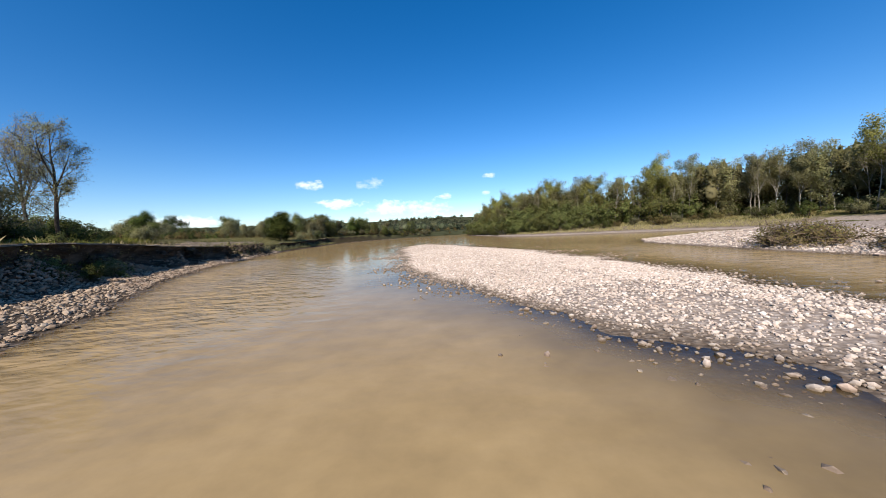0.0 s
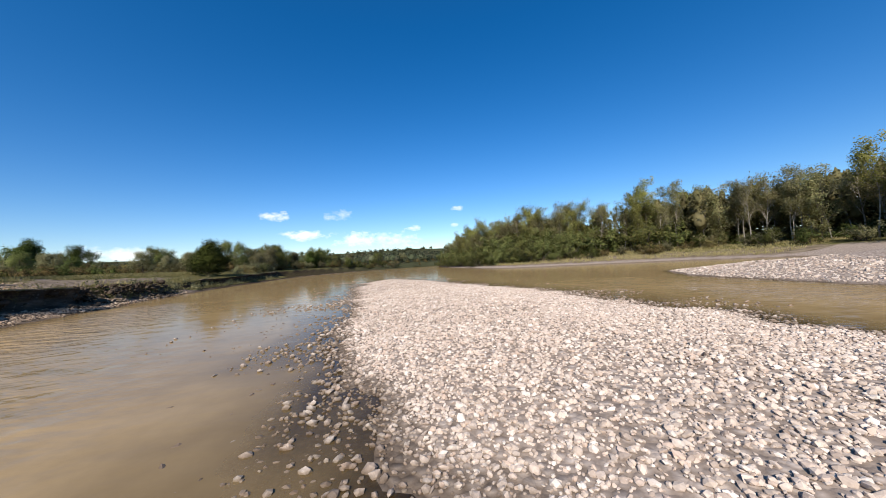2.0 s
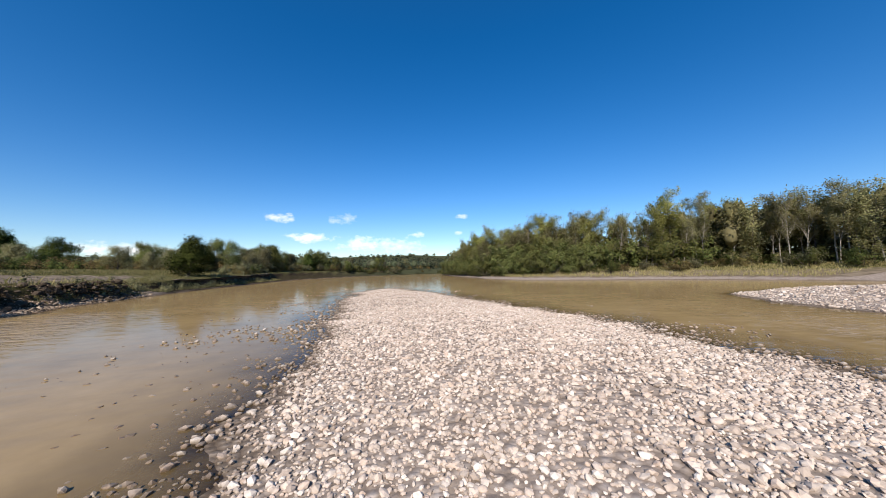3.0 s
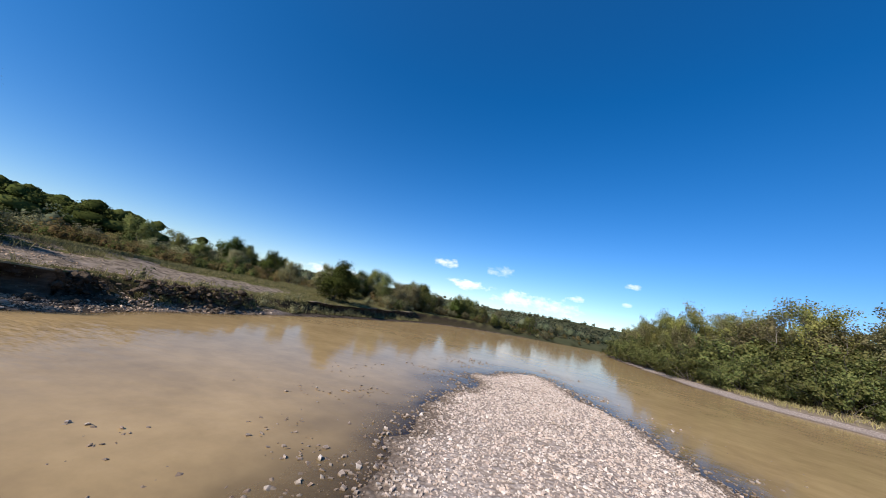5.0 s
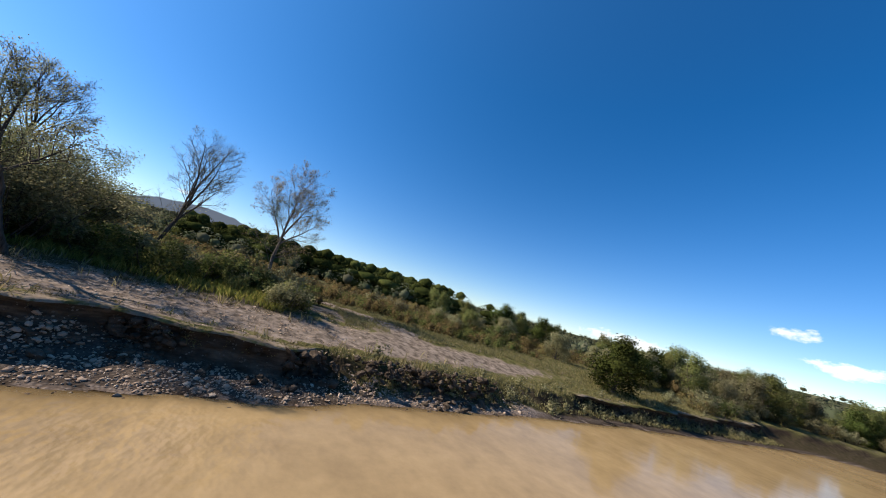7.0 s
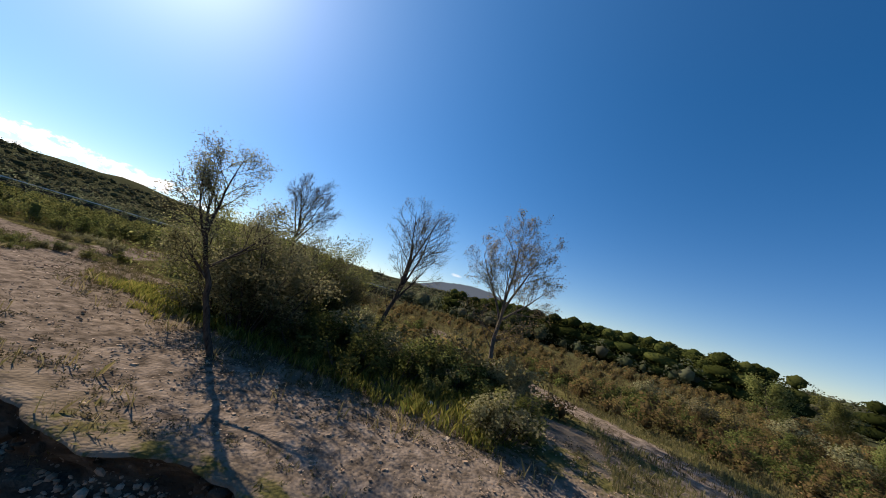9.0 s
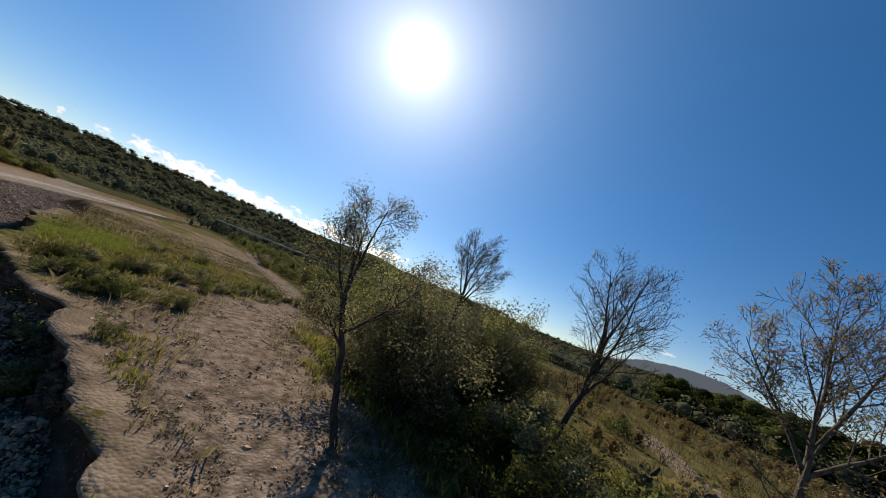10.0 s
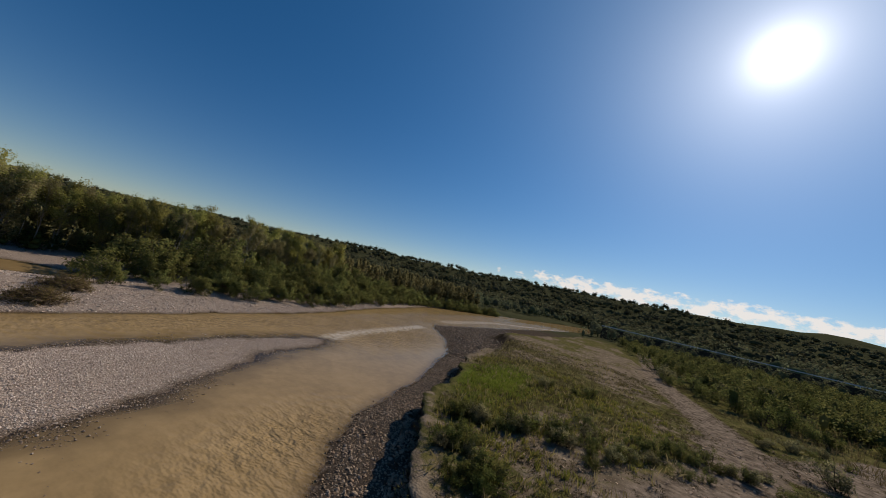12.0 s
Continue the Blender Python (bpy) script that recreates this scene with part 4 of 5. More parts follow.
def leaf_quads(rng, centres, per, spread, size, flat=1.0, narrow=0.6, heart=None):
    """Corners of small pointed leaves, loosely gathered round the given places, and the way each one faces."""
    mid = np.repeat(np.asarray(centres), per, 0)
    n = len(mid)
    off = rng.normal(0, 1, (n, 3))
    off *= (rng.rand(n, 1) ** 0.5) / np.linalg.norm(off, axis=1, keepdims=True)
    c = mid + off * 1.7 * spread * [1, 1, flat]
    a = rng.normal(size=(n, 3)) * [1, 1, 0.6]
    a /= np.linalg.norm(a, axis=1, keepdims=True)
    b = np.cross(a, rng.normal(size=(n, 3)) * 0.6 + [0, 0, 1.0])
    b /= np.linalg.norm(b, axis=1, keepdims=True) + 1e-9
    out = c - (c.mean(0) if heart is None else heart)
    out /= np.linalg.norm(out, axis=1, keepdims=True) + 1e-9
    face = np.cross(a, b)
    face *= np.where((face * out).sum(1, keepdims=True) < 0, -1.0, 1.0)
    b = np.cross(face, a)
    way = 0.75 * out + 0.55 * off + 0.45 * face + [0, 0, 0.25]
    way /= np.linalg.norm(way, axis=1, keepdims=True) + 1e-9
    s = rng.uniform(0.6, 1.3, (n, 1)) * size
    a, b = a * s, b * s * narrow
    return np.stack([c - a * 0.5, c - b * 0.5, c + a * 0.5, c + b * 0.5], 1).reshape(-1, 3), np.repeat(way, 4, 0)


def leaf_mesh(name, rng, centres, per, spread, size, flat=1.0, narrow=0.6):
    v, way = leaf_quads(rng, centres, per, spread, size, flat, narrow)
    me = arr_mesh(name, v, np.arange(len(v)).reshape(-1, 4), True)
    me.normals_split_custom_set_from_vertices(way.tolist())
    return me


def tree_kind(name, seed, height, radius, kids, leaves, leaf_size, bark, leaf, label, category, bare_to=0.3, spread=0.85, lift=0.3, lean=(0, 0),
              leaf_spread=0.3, wander=0.2, keep=1.0, fine=0, reach=1.0):
    w = Wood(seed, fine)
    w.reach = reach
    w.limb((0, 0, -0.25), (lean[0], lean[1], 1), height, radius, 0, kids, lift, wander, 6, spread, bare_to, 0.12)
    base = tagged(empty(name, (0, 0, 0)), label, category, name.replace("_", " ") + "s of the river plain")
    part("trunk", w.mesh("trunk"), bark, base)
    tips = np.array(w.tips)
    if leaves:
        rng = np.random.RandomState(seed + 1)
        tips = tips[rng.rand(len(tips)) < keep]
        part("crown", leaf_mesh("crown", rng, tips, max(1, leaves // len(tips)), leaf_spread, leaf_size), leaf, base)
    return base


def bush_kind(name, seed, radius, height, stems, leaves, leaf_size, bark, leaf, label, category="bush"):
    """Many stems from one root, leafy from near the ground."""
    w = Wood(seed)
    rng = w.rng
    for n in range(stems):
        t = rng.uniform(0, 2 * np.pi)
        out = rng.uniform(0.1, 1.0) * radius
        h = height * rng.uniform(0.55, 1.0) * (1 - 0.35 * (out / radius) ** 2)
        w.limb((0.25 * out * np.cos(t), 0.25 * out * np.sin(t), -0.15), (out * np.cos(t), out * np.sin(t), h), math.hypot(out, h), 0.035, 0, (3,), 0.1, 0.3, 3, 0.9, 0.2)
    base = tagged(empty(name, (0, 0, 0)), label, category, name.replace("_", " ") + ("es" if name.endswith("bush") else "s") + " of the river plain")
    part("stem", w.mesh("stem"), bark, base)
    tips = np.array(w.tips)
    part("foliage", leaf_mesh("foliage", np.random.RandomState(seed + 1), tips, max(1, leaves // len(tips)), 0.13 * radius, leaf_size), leaf, base)
    return base


def put(ob, x, y, rng, low=0.85, high=1.15, sink=0.0, tall=None):
    """A copy of a plant on the ground."""
    s = rng.uniform(low, high)
    t = copy_thing(ob, pose(x, y, ground_z(x, y) - sink, 0, 0, rng.uniform(0, 360)))
    t.scale = (s, s, s * (tall or 1.0))
    return t


def along(line, step, rng, jitter=0.3):
    """Places every step metres along a line."""
    out = []
    for (ax, ay), (bx, by) in zip(line, line[1:]):
        n = max(1, int(math.hypot(bx - ax, by - ay) / step))
        for i in range(n):
            q = (i + rng.uniform(0.1, 0.9)) / n
            out.append((ax + (bx - ax) * q + rng.normal(0, jitter), ay + (by - ay) * q + rng.normal(0, jitter)))
    return out


def gone(ob):
    for o in (*ob.children_recursive, ob):
        bpy.data.objects.remove(o)


build_stones()

# the four trees on the meadow
rng = np.random.RandomState(3)


def hero_tree(name, seed, place, fork, top, radius, limbs, kids, leaves, leaf_size, leaf, label, lean=(0, 0), flare=0.45, leaf_spread=0.16, low=0, ways=(), bark=None):
    """A single tree whose stem forks into a few long, upswept limbs."""
    w = Wood(seed, 2)
    rng = w.rng
    n = 9
    bend = rng.normal(0, 0.05, (n, 2)).cumsum(0)
    pts = [(lean[0] * fork * q + bend[i, 0] * fork * 0.3, lean[1] * fork * q + bend[i, 1] * fork * 0.3, -0.2 + (fork + 0.2) * q) for i, q in enumerate(np.linspace(0, 1, n))]
    w.tube(pts, radius * np.linspace(1.15, 0.72, n), 9)
    end = np.array(pts[-1])
    for dx, dy, dz, far, q in ways:
        start = np.array(pts[int(q * (n - 1))])
        w.limb(start, (dx, dy, dz), (top - fork) * far, radius * (0.62 - 0.25 * (1 - q)), 0, kids, 0.22, 0.2, 6, 0.62, 0.25, 0.14)
    for i in range(0 if ways else limbs):
        t = 2 * np.pi * (i + rng.uniform(-0.25, 0.25)) / limbs
        out = flare * rng.uniform(0.55, 1.25) * (0.35 if i == 0 else 1.0)
        length = (top - fork) * rng.uniform(0.78, 1.02) * (1.0 if i == 0 else 0.9)
        start = end - np.array([lean[0], lean[1], 1.0]) * fork * rng.uniform(0, 0.16)
        w.limb(start, (np.cos(t) * out + lean[0], np.sin(t) * out + lean[1], 1.0), length, radius * rng.uniform(0.42, 0.58), 0, kids, 0.3, 0.2, 6, 0.62, 0.22, 0.14)
    for i in range(low):
        q = rng.uniform(0.45, 0.9)
        t = rng.uniform(0, 2 * np.pi)
        start = np.array(pts[0]) * (1 - q) + end * q
        w.limb(start, (np.cos(t), np.sin(t), 0.55), (top - fork) * rng.uniform(0.35, 0.55), radius * 0.25, 1, (0,) + kids[1:], 0.3, 0.25, 6, 0.8, 0.2, 0.15)
    base = tagged(empty(name, (*place, ground_z(*place))), label, "tree")
    part("trunk", w.mesh("trunk"), bark or BARK_HERO, base)
    tips = np.array(w.tips)
    rng = np.random.RandomState(seed + 1)
    part("crown", leaf_mesh("crown", rng, tips, max(1, leaves // len(tips)), leaf_spread, leaf_size), leaf, base)
    return base


hero_tree("alder_tree", 21, (-20.2, 20.5), 3.5, 6.1, 0.092, 4, (8, 6, 4), 16000, 0.06, LEAF_GREY, "slender riverside tree with thin grey-green autumn leaves on the track's edge",
          (0.22, -0.24), 0.55, 0.19, 3,
          ((0.12, 0.0, 1, 1.02, 1.0), (-0.12, -0.3, 1, 0.92, 1.0), (-0.8, 0.34, 0.62, 0.98, 0.75), (0.4, 0.12, 1, 0.8, 0.9), (0.55, -0.3, 0.75, 0.6, 0.65)))
hero_tree("bare_tree", 33, (-26.7, 15.8), 5.2, 8.5, 0.1, 6, (8, 7, 4), 900, 0.055, LEAF_GREY, "nearly leafless grey tree behind the thicket", (0.02, 0.0), 0.5)
hero_tree("leaning_tree", 45, (-28.1, 21.7), 3.9, 8.1, 0.115, 6, (9, 6, 4), 4200, 0.06, LEAF_GREY, "leaning tree with bare purplish twigs above a leafy foot", (0.0, 0.2), 0.55, 0.2, 4,
          ((0.0, 0.14, 1, 1.0, 1.0), (0.08, -0.04, 1, 0.95, 1.0), (-0.1, 0.26, 1, 0.95, 0.9), (0.14, 0.14, 1, 0.85, 0.85), (-0.14, 0.02, 1, 0.9, 0.85), (-0.2, 0.45, 0.85, 0.7, 0.75)))
hero_tree("pale_tree", 57, (-29.4, 27.5), 3.8, 8.2, 0.12, 6, (10, 8, 5), 15000, 0.082, LEAF_DRY, "open-crowned tree with few yellowing leaves", (-0.05, 0.09), 0.95, 0.16, 5,
          ((-0.3, 0.72, 0.62, 0.7, 0.95), (-0.14, 0.34, 1, 0.92, 1.0), (0.05, -0.08, 1, 1.0, 1.0), (0.2, -0.3, 1, 0.85, 0.9), (0.22, 0.16, 1, 0.8, 0.85)), BARK_GREY)

# right-bank wood: poplars and willows
poplars = [tree_kind("poplar_tree", 100 + n, h, 0.1, (15, 4), 3900, 0.27, b, m, "tall slim poplar with a pale trunk in the riverside wood", "tree", low, 0.62, 0.5,
                     (0, 0), 0.46, 0.2, reach=wide)
           for n, (h, b, m, low, wide) in enumerate(((10.0, BARK_PALE, LEAF_POPLAR, 0.34, 0.66), (10.8, BARK_GREY, LEAF_POPLAR, 0.1, 0.7), (9.4, BARK_PALE, LEAF_DULL, 0.42, 0.58),
                                                     (11.0, BARK_PALE, LEAF_POPLAR, 0.38, 0.62), (8.6, BARK_GREY, LEAF_DULL, 0.06, 0.75)))]
thin = [tree_kind("bare_poplar", 120 + n, h, 0.105, (15, 5), 2600, 0.18, BARK_PALE, LEAF_DULL, "half-bare poplar with whitish stems at the wood's edge", "tree", 0.3, 0.5, 0.6,
                  (0, 0), 0.25, reach=0.5) for n, h in enumerate((8.8, 9.8))]
willows = [bush_kind("willow_bush", 140 + n, 1.9, 3.6, 11, 2700, 0.21, BARK_GREY, LEAF_WILLOW, "bright green willow bush at the edge of the gravel") for n in range(3)]
shrubs = [bush_kind("shrub", 150 + n, 1.3, 1.5, 8, 1800, 0.12, BARK_DARK, m, l) for n, (m, l) in enumerate((
    (LEAF_SHRUB, "low dark green shrub in the thicket"), (LEAF_GREY, "dusty grey-green shrub on the meadow"), (LEAF_BROWN, "reddish brown autumn scrub"),
    (LEAF_WILLOW, "fresh green shrub on the meadow")))]
oaks = [tree_kind("oak_tree", 160 + n, h, 0.16, (14, 6), c, 0.2, BARK_DARK, m, l, "tree", 0.08, 1.05, 0.1, (0, 0), 0.42)
        for n, (h, c, m, l) in enumerate(((4.6, 11000, LEAF_DARK, "round dark green oak beside the river"), (5.2, 7000, LEAF_WILLOW, "green bushy tree on the river plain"),
                                       (4.4, 7000, LEAF_GREY, "greyish bushy tree on the river plain")))]

FRONT = [(20, 112), (19, 98), (19, 86), (20.5, 74), (25, 65), (31, 61), (40, 58), (49, 55), (54.5, 48), (56.5, 40), (55.5, 29), (51, 15), (44, 3), (40, -8), (37, -20), (37, -35), (40, -55),
         (38, -90), (26, -130)]
inner = []
for row, (back_, step) in enumerate(((0, 2.3), (1.9, 2.2), (4.0, 2.2), (4.6, 1.9), (7.5, 2.1), (11, 2.4), (17, 3.2))):
    for x, y in along(FRONT, step, rng, 0.6):
        x2, y2 = x + back_ * (0.35 if 60 < y < 72 else 0.95), y + back_ * (0.2 if y >= 72 else (0.9 if y > 60 else (0.3 if y > 20 else -0.1)))
        k = (float(np.interp(y, [2, 9], [0.8, 0.92])) if y < 20 else float(np.interp(x, [19, 25, 40, 50, 56], [0.7, 0.77, 0.84, 0.9, 0.94]))) * (0.9 + 0.2 * rng.rand())
        if row > 2 or y < -45:
            inner.append((x2, y2, (10.2 if row > 2 else 10) * k))
            continue
        kind = thin[rng.randint(2)] if rng.rand() < (0.5 if x > 36 else 0.12) else poplars[rng.randint(5) if x > 33 else rng.choice([1, 4])]
        put(kind, x2, y2, rng, (0.78, 0.86, 0.92)[row] * k, 1.04 * k)
inner += [(rng.uniform(24, 42), rng.uniform(66, 112), 6.8) for _ in range(170)]
inner += [(rng.uniform(48, 70), rng.uniform(52, 80), 9.6) for _ in range(110)]
inner += [(rng.uniform(60, 82), rng.uniform(12, 52), 10.2) for _ in range(150)]
for x, y in along([(17.5, 112), (17, 98), (17, 86), (17.8, 74), (20.8, 64), (27.5, 58.5)], 1.5, rng, 0.6):
    put(willows[rng.randint(3)], x, y, rng, 0.6, 1.25)
    put(willows[rng.randint(3)], x + 1.8, y + 1.0, rng, 0.9, 1.45)
    put(willows[rng.randint(3)], x + 3.6, y + 2.2, rng, 1.3, 1.9)
for x, y in along([(30, 57), (38, 55), (46, 52), (51, 46), (53, 39), (53, 28), (48.5, 14)], 1.9, rng, 0.9):
    put(shrubs[rng.randint(3)], x, y, rng, 0.9, 1.6)
for x, y in along([(27.5, 3.5), (28, -3), (27, -14), (27.5, -30), (30, -52), (26, -80), (14, -120)], 1.7, rng, 0.7):
    put(willows[rng.randint(3)], x + 1.5, y, rng, 0.7, 1.35)
for x, y in along([(25.8, 5.8), (22.3, 0), (20.2, -8), (19.6, -18), (21.5, -28), (25.5, -50), (27.5, -75), (15.5, -120)], 1.9, rng, 0.6):
    put(willows[rng.randint(3)], x, y, rng, 0.45, 0.85)
for x, y in along([(24.5, -4), (23.2, -12), (23.4, -24), (26.5, -45)], 1.9, rng, 0.8):
    put(willows[rng.randint(3)], x, y, rng, 0.7, 1.2)
for x, y in along([(31, 1), (31.5, -8), (31, -25), (33, -50), (30, -75)], 2.6, rng, 0.9):
    put(willows[rng.randint(3)], x + 2, y, rng, 1.1, 1.7)

for x, y in along([(21, 74), (25.5, 66), (31.5, 62), (40, 59), (49, 56)], 1.7, rng, 0.8):
    put(willows[rng.randint(3)], x, y, rng, 1.4, 1.9)
# undergrowth in the wood's edge
under = along([(33, 61), (41, 58.5), (50.5, 56), (56.5, 49), (58.5, 40), (57.5, 29), (52.5, 14), (45, 3), (41, -9), (38, -22)], 1.0, rng, 0.8)
# thicket behind the track
for x, y in [(rng.uniform(-31, -22.6), rng.uniform(13.0, 30.5)) for _ in range(70)]:
    if edge_distance(np.array([x]), np.array([y]), TRACK, False)[0] < 2.0 or (x < -28 and y > 27.5):
        continue
    put(shrubs[rng.choice([0, 0, 1, 3])], x, y, rng, 0.6, 1.15)
sallows = [bush_kind("sallow_tree", 170 + n, 2.1, 4.4, 18, 15000, 0.08, BARK_DARK, m, "dense grey-green sallow in the thicket behind the track", "tree")
           for n, m in enumerate((LEAF_GREY, LEAF_SALLOW))]
for x, y, k in ((-23.6, 17.4, 0), (-24.6, 15.0, 1), (-22.9, 18.6, 0), (-26.0, 16.0, 0), (-27.4, 13.8, 1), (-25.4, 12.9, 0), (-23.9, 15.9, 1), (-28.6, 12.3, 0), (-26.6, 11.4, 1), (-29.8, 13.0, 0), (-28.6, 16.9, 1), (-30.2, 17.3, 0), (-31.8, 15.8, 1)):
    put(sallows[k], x, y, rng, 1.05, 1.35)
for x, y, k, high in ((-28.0, 27.2, 2, 1.7), (-28.9, 26.3, 1, 1.5), (-27.6, 28.2, 1, 1.3), (-29.0, 28.6, 2, 1.6), (-27.2, 22.6, 3, 1.4), (-26.6, 21.4, 1, 1.3), (-27.0, 25.2, 2, 1.2), (-26.2, 26.4, 0, 1.3)):
    put(shrubs[k], x, y, rng, high * 0.95, high * 1.05)
# scrub to the west and north-west
scrub, low_scrub = [], []
for _ in range(420):
    x, y = rng.uniform(-110, -33), rng.uniform(-5, 85)
    if edge_distance(np.array([x]), np.array([y]), SIDE_TRACK, False)[0] < 2.2 or edge_distance(np.array([x]), np.array([y]), TRACK, False)[0] < 2.5:
        continue
    if x > -50 and rng.rand() < 0.25:
        put(shrubs[rng.choice([0, 1, 2, 2])], x, y, rng, 0.9, 1.5)
    else:
        scrub.append((x, y))
for _ in range(360):
    x, y = rng.uniform(-47, -27.5), rng.uniform(28, 52)
    if min(edge_distance(np.array([x]), np.array([y]), line, False)[0] for line in (SIDE_TRACK, TRACK)) > 2.6:
        low_scrub.append((x, y))
# bushes south of the trees, beside the track
for _ in range(45):
    x, y = rng.uniform(-48, -27.5), rng.uniform(-45, -14)
    put(shrubs[rng.choice([0, 1, 3, 3])], x, y, rng, 0.8, 1.7)
for _ in range(16):
    x, y = rng.uniform(-46, -29.5), rng.uniform(-4, 11)
    put(shrubs[rng.choice([0, 1, 3])], x, y, rng, 0.8, 1.3)
# low growth on the slumped bank upstream
slump = [(x - 0.2, y) for x, y in along([(-17.6, 33.5), (-18.9, 43), (-19.8, 58), (-20.2, 72)], 0.5, rng, 0.5)]
# trees along the left bank, upstream
round_oak = put(oaks[0], -22.4, 54.7, rng, 0.98, 1.0)
round_oak.scale.z = 0.84
for x, y, k, lo in ((-37, 49, 1, 0.5), (-39.5, 52, 2, 0.55), (-41.6, 58, 2, 0.75), (-33.1, 66, 2, 0.62), (-29.9, 70, 2, 0.9), (-27.5, 76, 1, 1.0), (-25.1, 84, 2, 1.05), (-28.5, 92, 1, 1.1),
                    (-47.3, 62, 0, 1.05), (-55, 68, 2, 1.2), (-52.6, 75, 0, 1.15), (-42.4, 78, 1, 0.8), (-23.9, 98, 2, 1.0), (-20.6, 108, 1, 0.9), (-34.1, 84, 1, 1.2), (-12.5, 124, 2, 1.0),
                    (-3, 132, 1, 0.9), (6.5, 142, 2, 1.0), (-20.2, 118, 1, 1.0), (-59.9, 56, 1, 1.1)):
    put(oaks[k], x, y, rng, lo * 0.85, lo)
for x, y in along([(-20.8, 62), (-22.1, 75), (-22.8, 90), (-18.8, 104), (-10.1, 117), (6.9, 134)], 1.9, rng, 0.8):
    put(shrubs[rng.choice([0, 1, 1, 2])], x - 1.5, y + 0.5, rng, 0.8, 1.5)
for x, y in along([(-29.1, 66), (-30.3, 80), (-28.7, 95), (-23.4, 112), (-6.9, 130), (20, 150)], 1.2, rng, 3.0):
    scrub.append((x - 3, y))
for x, y, k, high in ((-60.7, 75.8, 0, 1.25), (-64, 79, 0, 1.2), (-56.5, 73, 1, 1.05), (-70, 94, 1, 1.35), (-75, 90, 2, 1.3), (-24.6, 77, 2, 0.8), (-25, 88.5, 1, 1.15), (-28, 100, 0, 1.35),
                      (-31, 92, 2, 1.2), (-48, 88, 1, 1.3), (-42, 96, 0, 1.2), (-36, 104, 2, 1.35), (-54, 100, 1, 1.3), (-20, 112, 1, 1.2), (-66, 66, 1, 1.1)):
    put(oaks[k], x, y, rng, high * 0.82, high * 0.92)
# mixed young trees behind the upstream bank
for x, y in along([(-26.6, 58), (-27.9, 70), (-26.1, 84), (-23.7, 96), (-17, 110), (-4.6, 126)], 1.5, rng, 1.8):
    if math.hypot(x + 22.4, y - 54.7) > 4.5:
        put((willows + oaks)[rng.randint(6)], x - 2.5, y, rng, 0.45, 0.85)
for x, y in along([(-45, 40), (-40.8, 50), (-35.4, 60), (-32.8, 72)], 1.6, rng, 2.2):
    put(shrubs[rng.choice([0, 2, 2, 1])], x, y, rng, 0.9, 1.5)
# dark low clumps on the meadow and along its lip
for x, y, n, wide in ((-17.6, 4.0, 10, 1.3), (-20.6, 2.0, 9, 1.5), (-24.4, 0.6, 9, 1.4), (-15.2, 5.0, 8, 1.2), (-14.6, 10.2, 8, 0.8), (-16.5, -6, 6, 2.0), (-30.5, -9, 8, 1.6), (-12.6, 5.2, 6, 0.7), (-13.7, 13.2, 9, 0.6), (-12.8, 8.2, 8, 0.6), (-14.5, 15.6, 6, 0.5)):
    for _ in range(int(n * 1.5)):
        put(shrubs[rng.choice([0, 3, 3, 1])], x + rng.normal(0, wide), y + rng.normal(0, wide * 0.6), rng, 0.26, 0.55, 0.03)
for ob in (*poplars, *thin, *willows, *shrubs, *oaks, *sallows):
    gone(ob)


